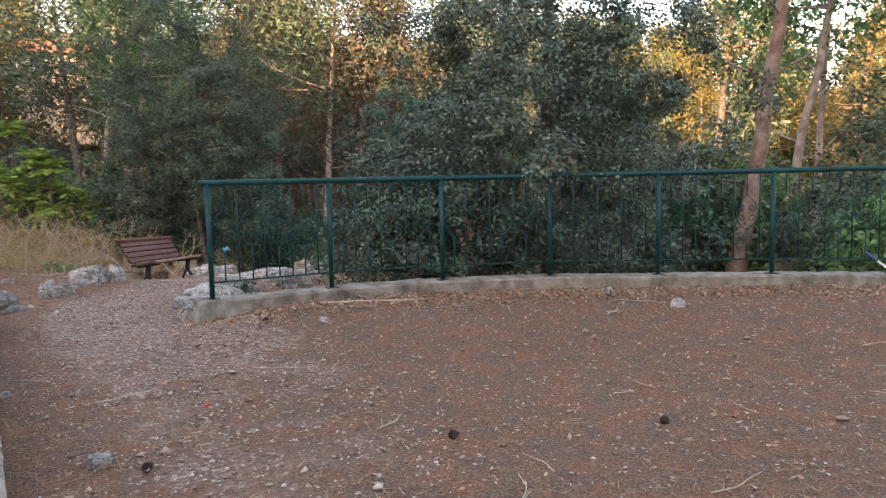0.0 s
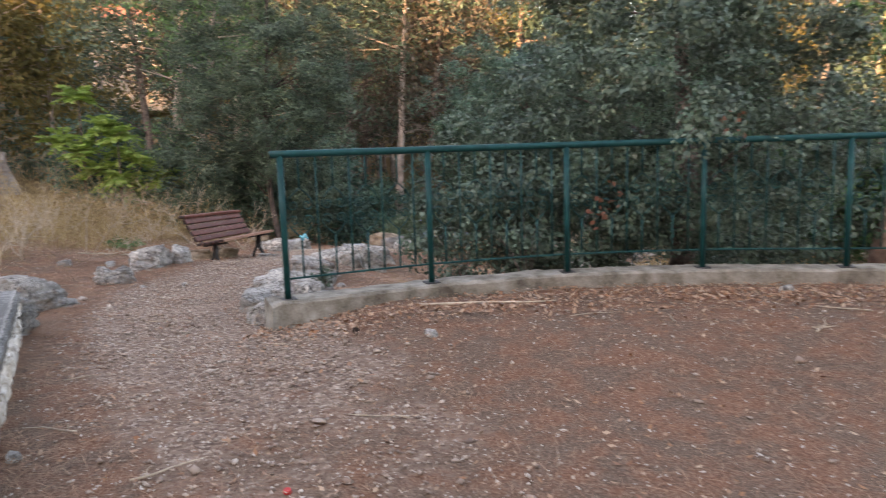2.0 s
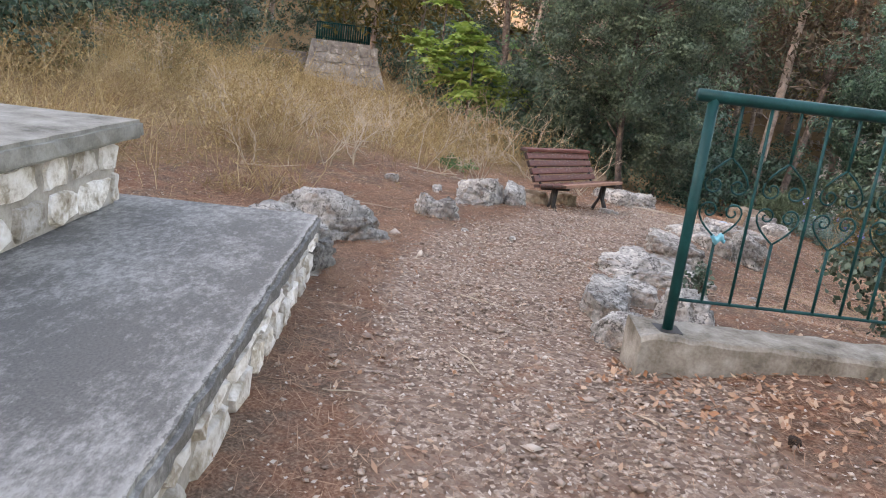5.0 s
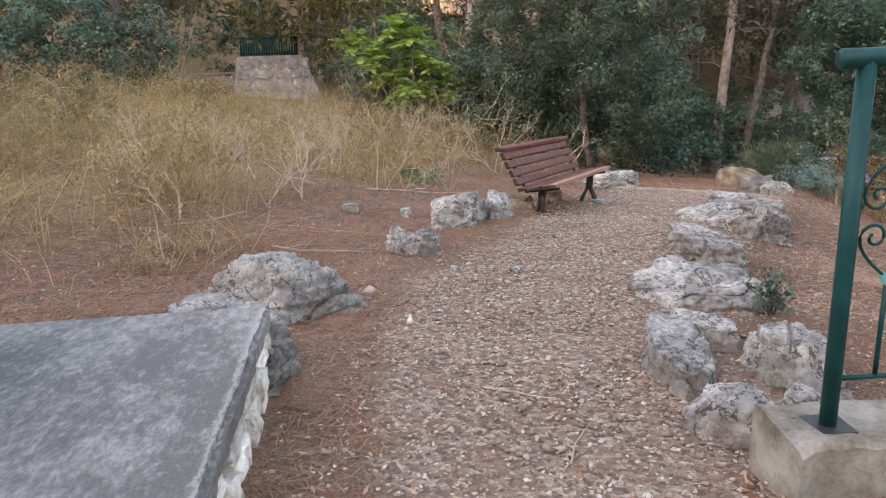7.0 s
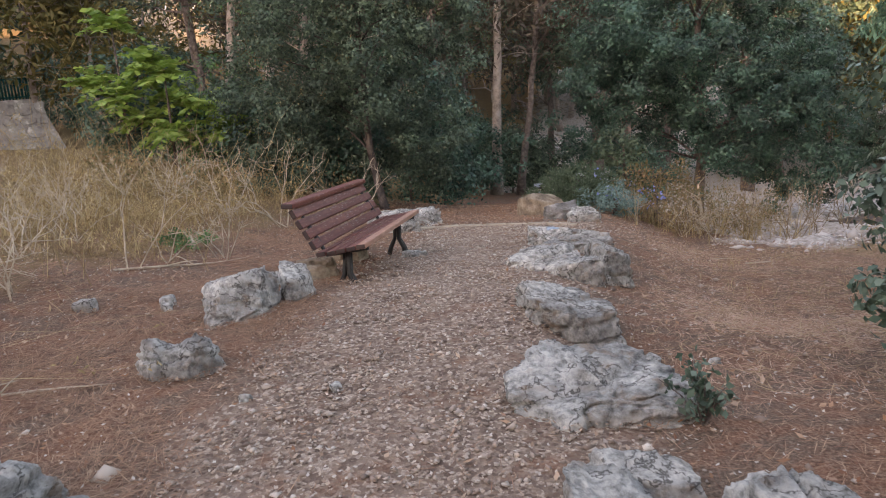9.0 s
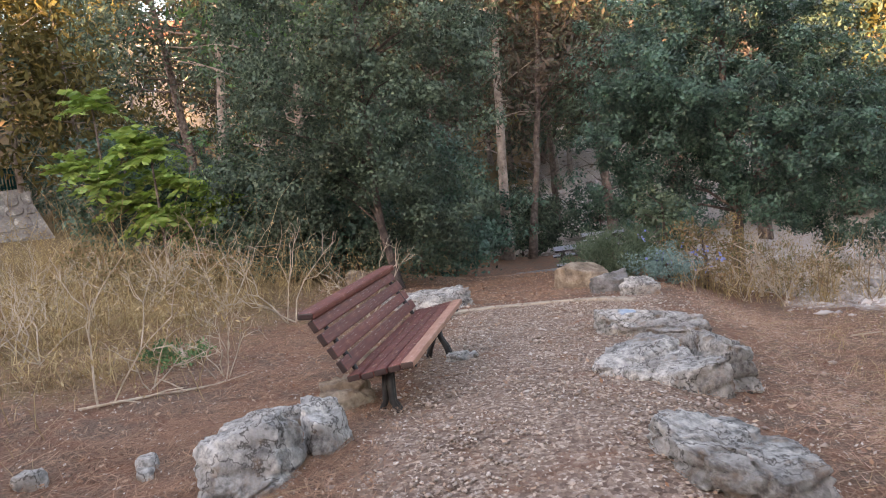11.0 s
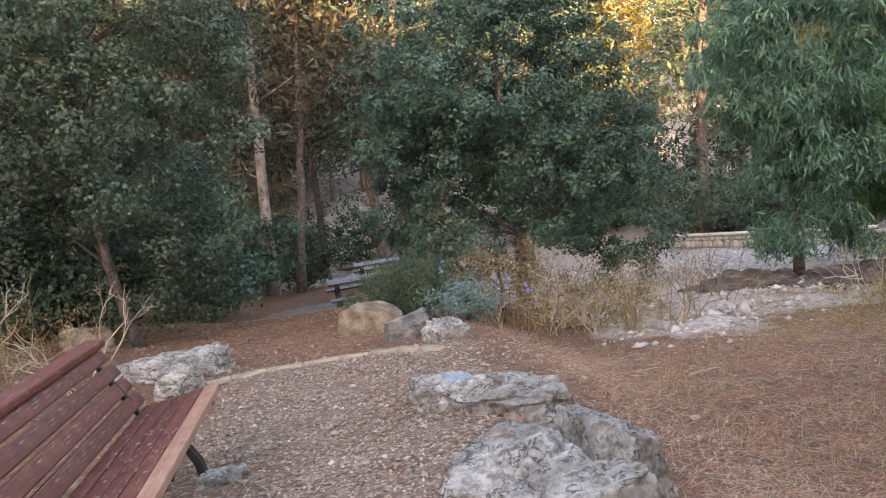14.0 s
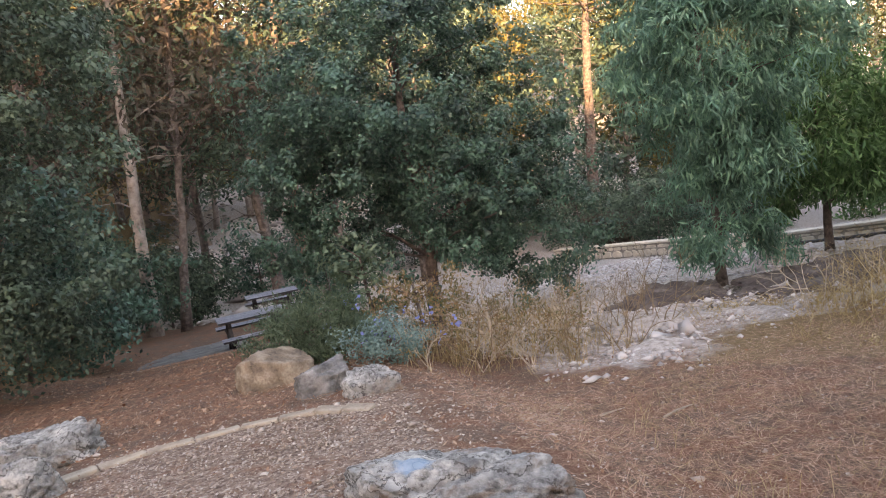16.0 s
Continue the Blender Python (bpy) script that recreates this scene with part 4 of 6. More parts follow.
# hedge of green bushes behind the dry grass and under the pines
HEDGE = "dense dark green bush at the edge of the wood"
k = 0
for bx, by, r, h, leaf in ((-10.6, 21.0, 1.5, 2.2, LEAF_DARK), (-12.3, 22.3, 1.6, 2.6, LEAF_GREEN), (-14.3, 22.0, 1.8, 2.4, LEAF_DARK), (-22.8, 20.6, 1.8, 3.0, LEAF_OAK), (-34.5, 45.0, 3.0, 5.0, LEAF_DARK), (-30.0, 46.0, 3.2, 5.5, LEAF_OAK), (-25.5, 42.0, 3.0, 5.0, LEAF_DARK), (-38.0, 41.0, 3.0, 4.6, LEAF_OAK), (-22.5, 17.5, 2.2, 3.6, LEAF_DARK), (-23.5, 14.5, 2.2, 3.8, LEAF_OAK), (-10.0, 23.5, 1.8, 3.4, LEAF_OLIVE),
                           (-8.2, 27.4, 1.3, 2.4, LEAF_DARK), (-8.0, 31.5, 1.8, 2.7, LEAF_DARK), (-2.2, 33.0, 1.4, 1.8, LEAF_DARK), (-7.2, 36.5, 2.2, 3.0, LEAF_OLIVE), (-10.5, 36.0, 2.2, 3.2, LEAF_DARK), (-9.0, 40.5, 2.4, 3.4, LEAF_OLIVE), (-8.6, 25.0, 2.0, 4.5, LEAF_DARK), (2.5, 13.8, 1.2, 1.5, LEAF_OLIVE), (7.0, 12.4, 1.5, 1.9, LEAF_GREEN), (7.2, 15.0, 1.6, 2.2, LEAF_OLIVE), (8.6, 13.0, 1.6, 2.8, LEAF_GREEN),
                           (11.5, 36.0, 2.2, 3.2, LEAF_OLIVE), (13.2, 32.5, 2.2, 3.0, LEAF_DARK), (11.0, 42.0, 2.6, 3.6, LEAF_OLIVE), (16.0, 30.0, 2.4, 4.0, LEAF_GREEN), (7.5, 45.0, 2.6, 3.6, LEAF_DARK), (3.5, 45.0, 2.6, 3.6, LEAF_OLIVE), (-1.0, 44.0, 2.4, 3.2, LEAF_DARK), (15.4, 25.0, 1.8, 3.0, LEAF_GREEN), (13.5, 21.0, 2.0, 3.4, LEAF_OLIVE), (18.5, 27.0, 2.4, 4.2, LEAF_GREEN), (4.3, 16.0, 1.5, 3.4, LEAF_OAK), (-6.4, 36.5, 1.2, 2.6, LEAF_OLIVE), (-4.0, 41.0, 1.5, 2.6, LEAF_DARK), (5.4, 16.4, 1.4, 3.0, LEAF_GREEN), (9.5, 18.0, 2.0, 4.8, LEAF_OLIVE), (10.8, 38.5, 1.6, 1.8, LEAF_DUSKY), (13.0, 39.5, 2.0, 2.2, LEAF_OLIVE), (14.8, 36.5, 2.0, 2.4, LEAF_DUSKY), (16.0, 41.0, 2.4, 3.4, LEAF_OLIVE), (18.5, 38.0, 2.4, 3.6, LEAF_DARK), (12.0, 47.5, 2.6, 3.6, LEAF_DUSKY), (16.5, 47.0, 2.8, 4.2, LEAF_OLIVE), (20.0, 43.5, 2.8, 4.4, LEAF_DARK), (9.5, 47.0, 2.4, 3.2, LEAF_OLIVE), (20.5, 33.5, 2.6, 4.0, LEAF_OLIVE), (-13.6, 8.2, 1.3, 1.9, LEAF_DARK), (-15.2, 10.2, 1.5, 2.2, LEAF_OLIVE), (-16.2, 7.6, 1.6, 2.6, LEAF_DARK)):
    k += 1
    shrub("bush", HEDGE if leaf in (LEAF_DARK, LEAF_OAK) else "leafy green bush at the edge of the wood", bx, by, r, h, leaf, 100 + k, int(36 * r * h ** 0.5), 58, 0.12, clump_r=0.4, category="bush")


def ailanthus(x, y, h, seed):
    """Bright palm-like tufts of long leaves made of leaflets."""
    rng = np.random.default_rng(seed)
    t = thing("ailanthus", x, y, gz(x, y), 0, "bright yellow-green sapling with long feathered leaves", "sapling")
    bm = bmesh.new()
    tube(bm, [(0, 0, -0.1), (0.05, 0, h * 0.5), (0, 0.1, h)], [0.04, 0.03, 0.02], 6)
    tufts = [(0, 0.1, h), (0.75, 0, h * 0.72), (-0.7, 0.2, h * 0.62), (0.2, -0.3, h * 0.5), (1.1, 0.3, h * 0.45)]
    for q in tufts[1:]:
        tube(bm, [(0.03, 0, q[2] * 0.6), Vector(q) * 0.7 + Vector((0, 0, q[2] * 0.22)), q], [0.022, 0.018, 0.012], 5)
    part("trunk", bm, BARK, t, soft=True)
    cs, dirs = [], []
    for q in tufts:
        for j in range(20):
            az = 2 * math.pi * j / 20 + rng.uniform(-0.2, 0.2)
            L, el = rng.uniform(0.45, 0.85), rng.uniform(-0.2, 1.1)
            d = np.array((math.cos(az) * math.cos(el), math.sin(az) * math.cos(el), math.sin(el)))
            side = np.array((-math.sin(az), math.cos(az), 0))
            for s in np.linspace(0.2, 1, 9):
                p = np.array(q) + d * L * s - np.array((0, 0, 0.35 * L * s * s))
                for sg in (-1, 1):
                    cs.append(p + side * sg * 0.09)
                    dirs.append(side * sg * 3 + d * 1.2 + np.array((0, 0, -0.8)))
    c = np.array(cs)
    ob = new("crown", mesh_np("crown", leaf_quads(c, 0.2, rng, 2.4, 0.3, np.array(dirs), 0.35), quad_faces(len(c)), [LEAF_BRIGHT]))
    ob.parent = t


ailanthus(-13.7, 20.4, 3.1, 31)
ailanthus(-12.5, 20.2, 2.2, 32)


# ---- pines and bare trunks of the wood ----
def pine(x, y, h, lean, r, seed, label, bark, leaf, crown_from=0.45, clumps=70, spread_r=2.6, per=60, size=0.26, dead=10, name="pine_tree"):
    rng = np.random.default_rng(seed)
    t = thing(name, x, y, gz(x, y) - 0.05, 0, label, "tree")
    axis = [(lean[0] * u + 0.18 * math.sin(3 * u + seed), lean[1] * u, h * u) for u in np.linspace(0, 1, 6)]
    bm = trunk_bm([Vector(a) for a in axis], r, r * 0.25, (), rng, 9)

    def on_axis(u):
        j = min(int(u * 5), 4)
        return Vector(axis[j]).lerp(Vector(axis[j + 1]), u * 5 - j)
    tips = []
    for j in range(clumps):
        u = crown_from + (1 - crown_from) * rng.random()
        az, L = rng.uniform(0, 2 * math.pi), spread_r * rng.uniform(0.35, 1) * (1.25 - 0.85 * (u - crown_from) / (1 - crown_from))
        a = on_axis(u)
        tip = a + Vector((math.cos(az) * L, math.sin(az) * L, L * rng.uniform(0.0, 0.45)))
        tips.append(tip)
        if j % 3 == 0:
            tube(bm, [a, a.lerp(tip, 0.5) + Vector((0, 0, -0.1)), tip], [r * 0.25, r * 0.16, r * 0.06], 5, False)
    for j in range(dead):
        u = rng.uniform(0.12, crown_from + 0.1)
        az, L = rng.uniform(0, 2 * math.pi), rng.uniform(0.6, 2.0)
        a = on_axis(u)
        tip = a + Vector((math.cos(az) * L, math.sin(az) * L, L * rng.uniform(-0.1, 0.7)))
        mid = a.lerp(tip, 0.5) + Vector((rng.normal() * 0.15, rng.normal() * 0.15, 0.12))
        tube(bm, [a, mid, tip], [0.03, 0.02, 0.006], 4, False)
        tube(bm, [mid, mid + Vector((rng.normal() * 0.4, rng.normal() * 0.4, 0.35))], [0.014, 0.004], 4, False)
    part("trunk", bm, bark, t, soft=True)
    k = np.array([list(p) for p in tips])
    p = np.repeat(k, per, 0) + rng.normal(size=(len(k) * per, 3)) * np.array((0.5, 0.5, 0.32)) * spread_r / 2.6
    ob = new("crown", mesh_np("crown", leaf_quads(p, size, rng, 3.2, -0.3), quad_faces(len(p)), [leaf]))
    ob.parent = t
    return t


PALE_TRUNK = "tall pale-trunked pine with bare lower branches"
DARK_TRUNK = "tall pine with a brown leaning trunk"
pine(-7.15, 32.6, 14.0, (0.6, 0.2), 0.2, 61, "tall pale-trunked pine forking above the bushes", PALE_BARK, LEAF_OLIVE, 0.6, 60, 2.6)
pine(-3.4, 35.0, 14.0, (-1.3, 0.3), 0.2, 62, DARK_TRUNK, BARK, LEAF_OLIVE, 0.26, 90, 2.0)
pine(-6.55, 33.2, 14.0, (1.6, 0.3), 0.14, 63, DARK_TRUNK, BARK, LEAF_DUSKY, 0.3, 120, 2.8)
pine(-9.8, 36.0, 15.0, (0.5, 0.3), 0.16, 75, DARK_TRUNK, BARK, LEAF_DUSKY, 0.25, 120, 3.0)
pine(-1.2, 37.5, 16.0, (0.4, 0.2), 0.16, 76, DARK_TRUNK, BARK, LEAF_OLIVE, 0.25, 120, 3.0)
pine(-6.2, 44.0, 17.0, (0.4, 0.2), 0.18, 77, DARK_TRUNK, BARK, LEAF_DUSKY, 0.35, 130, 3.4)
pine(4.95, 15.3, 12.0, (1.75, -0.6), 0.19, 64, DARK_TRUNK, RED_BARK, LEAF_OLIVE, 0.62, 60, 2.8)
pine(7.0, 18.7, 12.0, (2.5, -0.8), 0.14, 65, "slender pale pine leaning over the bushes", PALE_BARK, LEAF_GREEN, 0.55, 50, 2.6)
pine(8.9, 20.1, 11.0, (0.5, -0.2), 0.12, 66, PALE_TRUNK, PALE_BARK, LEAF_GREEN, 0.5, 50, 2.6)
# pale trunk given darker BARK, in place of the shade it stands in
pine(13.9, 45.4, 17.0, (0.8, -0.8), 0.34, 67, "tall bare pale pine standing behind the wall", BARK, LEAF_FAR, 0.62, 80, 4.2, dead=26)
pine(-11.5, 22.6, 10.0, (1.2, 0.4), 0.12, 68, PALE_TRUNK, PALE_BARK, LEAF_GREEN, 0.45, 55, 2.4)
pine(-17.1, 31.3, 14.0, (1.4, 0.5), 0.2, 69, PALE_TRUNK, PALE_BARK, LEAF_OLIVE, 0.4, 70, 3.0)
pine(-19.0, 33.0, 14.0, (-1.0, 0.3), 0.2, 70, DARK_TRUNK, BARK, LEAF_OLIVE, 0.35, 80, 3.0)
pine(-26.0, 22.0, 14.0, (0.6, 0.3), 0.2, 71, DARK_TRUNK, BARK, LEAF_OLIVE, 0.3, 80, 3.0)
pine(-9.5, 33.0, 15.0, (0.5, 0.3), 0.22, 72, DARK_TRUNK, BARK, LEAF_OLIVE, 0.3, 80, 3.0)
pine(-2.5, 36.0, 15.0, (0.8, 0.3), 0.22, 73, DARK_TRUNK, RED_BARK, LEAF_OLIVE, 0.3, 80, 3.0)
pine(3.0, 40.0, 16.0, (-0.8, 0.3), 0.24, 74, DARK_TRUNK, BARK, LEAF_OLIVE, 0.28, 90, 3.2)
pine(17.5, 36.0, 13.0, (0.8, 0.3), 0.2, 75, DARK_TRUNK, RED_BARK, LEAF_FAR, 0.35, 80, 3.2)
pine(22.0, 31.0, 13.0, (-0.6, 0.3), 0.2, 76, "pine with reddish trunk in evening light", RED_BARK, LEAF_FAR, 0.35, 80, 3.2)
pine(13.0, 17.5, 11.0, (0.8, -0.3), 0.14, 77, PALE_TRUNK, PALE_BARK, LEAF_GREEN, 0.4, 60, 2.6)

# pines of the wood's edge; the far-left ones are added to shade the bushes
for j, (x, y, h, lx) in enumerate(((-25.5, 17.5, 13, 0.7), (-28.0, 13.5, 14, -0.5), (-30.0, 20.0, 15, 0.5), (-13.2, 29.5, 14, 0.8))):
    pine(x, y, h, (lx, 0.2), 0.15, 90 + j, "dark pine with bare lower limbs at the wood's edge", PALE_BARK if j % 3 == 0 else BARK, LEAF_DUSKY if j % 3 == 1 else LEAF_OLIVE, 0.22, 90, 2.6, dead=12)

for j, (x, y, h, lx) in enumerate(((-15.0, 41.0, 15, 0.8), (-11.5, 43.0, 16, -0.6), (-0.5, 42.0, 16, 0.5), (5.0, 43.5, 15, -0.7), (-20.5, 39.0, 14, 0.5))):
    pine(x, y, h, (lx, 0.2), 0.17, 120 + j, "tall dense pine standing deep in the wood", BARK, LEAF_DUSKY if j % 2 == 0 else LEAF_OLIVE, 0.3, 150, 3.2, dead=8)


# ---- far woods on the slope ----
def far_woods():
    kinds = []
    for s in range(4):
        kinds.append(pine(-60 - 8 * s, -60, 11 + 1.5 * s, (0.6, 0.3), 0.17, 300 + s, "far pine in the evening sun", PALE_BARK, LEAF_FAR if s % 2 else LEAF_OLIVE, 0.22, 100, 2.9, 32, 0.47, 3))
    rng = random.Random(5)
    spots = []
    for j in range(190):
        az = radians(rng.uniform(-64, 64))
        d = rng.uniform(36, 100)
        spots.append((-3 + d * math.sin(az), 8 + d * math.cos(az)))
    for j, (x, y) in enumerate(spots):
        if y < 22 or (x > 4 and y < 44):
            continue
        if y < 70 and any(abs((x - ex) * (hy - ey) - (y - ey) * (hx - ex)) / math.hypot(hx - ex, hy - ey) < 1.3 for ex, ey, hx, hy in ((0, 0, -42, 70), (-4.5, 8.5, -42, 70))):
            continue
        if any((x - hx) ** 2 + (y - hy) ** 2 < 120 for hx, hy in ((-42, 66), (-14, 88))):
            continue
        s = rng.uniform(0.8, 1.3)
        c = copy_thing(kinds[j % 4], pose(x, y, gz(x, y) - 0.1, 0, 0, rng.uniform(0, 360)))
        c.scale = (s, s, s)
        tagged(c, group="far woods")
    for b in kinds:
        for o in (*b.children_recursive, b):
            bpy.data.objects.remove(o)


far_woods()


# ---- dry grass, weeds and litter ----
def blades(name, label, xy, length, width, mat, seed, lean=0.5, category="grass"):
    """Curved tapering blades: three points, two quads each."""
    rng = np.random.default_rng(seed)
    n = len(xy)
    base = np.column_stack([xy, ground_z(xy[:, 0], xy[:, 1]) - 0.01])
    L = length * rng.uniform(0.4, 1.25, n) * (0.5 + 0.75 * tufty(xy[:, 0] + 3.1, xy[:, 1], 0.55))
    az = rng.uniform(0, 2 * np.pi, n)
    ln = np.abs(rng.normal(0, lean, n))
    d = np.column_stack([np.cos(az), np.sin(az)])
    u = rng.uniform(0, 2 * np.pi, n)
    side = np.column_stack([np.cos(u), np.sin(u), np.zeros(n)]) * (width / 2)
    pts = []
    for s, w in ((0, 1.0), (0.55, 0.8), (1.0, 0.25)):
        off = (ln * L * s * s)[:, None] * d
        z = L * s * np.sqrt(np.clip(1 - (0.6 * ln * s) ** 2, 0.1, 1))
        c = base + np.column_stack([off, z])
        pts += [c - side * w, c + side * w]
    v = np.stack(pts, 1).reshape(-1, 3)
    i = np.arange(n)[:, None] * 6
    f = np.concatenate([i + np.array([0, 1, 3, 2]), i + np.array([2, 3, 5, 4])])
    return tagged(new(name, mesh_np(name, v, f, [mat])), label, category, kind="stuff")


def scatter(n, x0, x1, y0, y1, weight, seed):
    rng = np.random.default_rng(seed)
    x, y = rng.uniform(x0, x1, n), rng.uniform(y0, y1, n)
    keep = rng.random(n) < weight(x, y)
    return np.column_stack([x[keep], y[keep]])


def off_platform(x, y):
    """0 on the stone platform, 1 off it."""
    s = (x - EDGE_A.x) * INWARD.x + (y - EDGE_A.y) * INWARD.y
    a = (x - EDGE_A.x) * ALONG.x + (y - EDGE_A.y) * ALONG.y
    return 1.0 - ((s > -0.06) & (s < 2.7) & (a > -0.1)).astype(float)


def tufty(x, y, s=1.3):
    q = np.sin(x * 2.1 * s + 1.3 * np.sin(y * 1.7 * s)) * np.sin(y * 2.4 * s + 1.1 * np.sin(x * 1.9 * s))
    return np.clip(0.38 + 1.0 * q, 0.0, 1)


def tufts(n, per, x0, x1, y0, y1, weight, seed, r=0.09):
    """Points gathered into tufts."""
    c = scatter(n, x0, x1, y0, y1, weight, seed)
    rng = np.random.default_rng(seed + 1000)
    return np.repeat(c, per, 0) + rng.normal(0, r, (len(c) * per, 2))


def tussocks(name, label, xy, length, blades_each, mat, seed, splay=0.55, heads=0.5):
    """Fountain-shaped tufts of thin arching stalks, some ending in drooping spikelets."""
    rng = np.random.default_rng(seed)
    m = len(xy)
    size = length * np.exp(rng.normal(0, 0.42, m)) * (0.35 + 0.95 * tufty(xy[:, 0] + 3.1, xy[:, 1], 0.8))
    wind = rng.normal(0, 0.3, (m, 2))
    t = np.repeat(np.arange(m), blades_each)
    n = len(t)
    root = xy[t] + rng.normal(0, 0.045, (n, 2)) * (1 + 2 * size[t])[:, None]
    base = np.column_stack([root, ground_z(root[:, 0], root[:, 1]) - 0.01])
    L = size[t] * rng.uniform(0.35, 1.2, n)
    d = rng.normal(0, splay, (n, 2)) + wind[t]
    kink = rng.normal(0, 0.16, (n, 2))
    u = rng.uniform(0, 2 * np.pi, n)
    side = np.column_stack([np.cos(u), np.sin(u), np.zeros(n)]) * (0.0032 * rng.uniform(0.6, 1.6, n))[:, None]
    pts, tip = [], None
    for f, w in ((0, 1.0), (0.35, 0.9), (0.7, 0.7), (1.0, 0.3)):
        off = (d * f ** 1.7 + kink * math.sin(5 * f)) * L[:, None]
        rise = L * (f - 0.45 * f ** 2.2 * np.clip(np.linalg.norm(d, axis=1), 0, 1.4))
        tip = base + np.column_stack([off, rise])
        pts += [tip - side * w, tip + side * w]
    v = np.stack(pts, 1).reshape(-1, 3)
    i = np.arange(n)[:, None] * 8
    f = np.concatenate([i + np.array([0, 1, 3, 2]), i + np.array([2, 3, 5, 4]), i + np.array([4, 5, 7, 6])])
    pick = np.nonzero(rng.random(n) < heads)[0]
    c = np.repeat(tip[pick], 4, 0) + rng.normal(0, 0.028, (len(pick) * 4, 3))
    hv = leaf_quads(c, 0.038, rng, 3.2, 0.5)
    f = np.concatenate([f, quad_faces(len(c)) + len(v)])
    return tagged(new(name, mesh_np(name, np.concatenate([v, hv]), f, [mat])), label, "grass", kind="stuff")


left_bank = lambda x, y: smooth(-7.1, -9.0, x + 0.35 * np.sin(y * 2)) * tufty(x, y, 0.6) * off_platform(x + 0.3, y)
bank_near = lambda x, y: smooth(-6.8, -8.6, x + 0.5 * np.sin(y * 1.4) + 0.9 * smooth(9.5, 11.5, y)) * (0.06 + 0.94 * tufty(x + 1.7, y, 1.15) ** 2) * off_platform(x + 0.3, y)
tussocks("dry_grass", "tall tangled straw-yellow dry grass on the bank", scatter(2500, -21, -6.6, 6.8, 19.5, bank_near, 21), 0.88, 22, STRAW, 22, 0.75, 0.6)
tussocks("dry_grass", "low brown dry grass fallen flat on the bank", scatter(3800, -15, -6.4, 6.5, 19.0, bank_near, 35), 0.34, 16, DRY_BROWN, 36, 1.3, 0.2)
blades("dry_grass", "bent dry seed stalks on the bank", tufts(900, 3, -18, -7.0, 7.0, 19.0, left_bank, 29), 0.9, 0.006, STRAW, 30, 0.6)
blades("dry_grass", "low matted dry grass on the bank", scatter(20000, -17, -6.4, 5, 19, lambda x, y: smooth(-6.8, -9.6, x) * (0.2 + 0.8 * tufty(x, y, 0.8)) * off_platform(x + 0.2, y), 23), 0.2, 0.006, DRY_BROWN, 24, 1.6)
right_bank = lambda x, y: smooth(-0.4, 1.8, x) * smooth(14.6, 16.2, y - 0.3 * np.sin(x * 3)) * (1 - smooth(18.2, 19.6, y)) * tufty(x, y, 0.7)
tussocks("dry_grass", "pale dry grass clumps below the railing", scatter(650, -1, 8, 13.5, 20, right_bank, 25), 0.6, 24, STRAW, 26, 0.55, 0.4)
blades("dry_grass", "short dry grass on needle litter", scatter(16000, -3.0, 6, 11.5, 18.5, lambda x, y: smooth(-2.8, -1.2, x) * (0.15 + 0.85 * tufty(x, y, 0.8)) * 0.6, 27), 0.15, 0.005, STRAW, 28, 1.2)
blades("dry_grass", "dry grass mixed into the flowering bushes", tufts(110, 10, -3.2, -0.4, 17.8, 20.2, lambda x, y: 0.8 + 0 * x, 31), 0.8, 0.006, STRAW, 32, 1.0)


def seed_heads(n, seed):
    rng = np.random.default_rng(seed)
    xy = tufts(n, 4, -17, -7.0, 7.5, 19.0, left_bank, seed, 0.12)
    z = ground_z(xy[:, 0], xy[:, 1]) + rng.uniform(0.3, 0.75, len(xy))
    c = np.repeat(np.column_stack([xy, z]), 5, 0) + rng.normal(0, 0.03, (len(xy) * 5, 3))
    tagged(new("seed_heads", mesh_np("seed_heads", leaf_quads(c, 0.05, rng, 3.5), quad_faces(len(c)), [STRAW])), "pale feathery seed heads of dry grass", "grass", kind="stuff")


seed_heads(1200, 33)


def litter(name, label, xy, size, long, mat, seed, lift=0.012, flat=0.25):
    rng = np.random.default_rng(seed)
    n = len(xy)
    c = np.column_stack([xy, ground_z(xy[:, 0], xy[:, 1]) + lift + rng.uniform(0, 0.014, n)])
    az = rng.uniform(0, 2 * np.pi, n)
    a = np.column_stack([np.cos(az), np.sin(az), rng.normal(0, flat, n)])
    b = np.column_stack([-np.sin(az), np.cos(az), rng.normal(0, flat, n)])
    s = (size * rng.uniform(0.6, 1.4, n))[:, None]
    v = np.stack([c - a * s / 2, c + b * s / 2 / long, c + a * s / 2 + np.array((0, 0, 0.004)), c - b * s / 2 / long], 1).reshape(-1, 3)
    return tagged(new(name, mesh_np(name, v, quad_faces(n), [mat])), label, "litter", kind="stuff")


def off_path(x, y):
    return (1 - 0.75 * path_weight(x, y)) * off_platform(x, y)


near = (-10.0, 8.5, -0.5, 19.5)


def trodden(x, y):
    """Fewer chips and stones on the needle slope below the railing."""
    return 1 - 0.75 * smooth(-2.8, -1.6, x) * smooth(9, 11, y)



def faded(x, y):
    return smooth(8.5, 6.0, x) * smooth(-0.5, 1.2, y) * smooth(-10.0, -8.4, x) * smooth(19.5, 18.0, y)


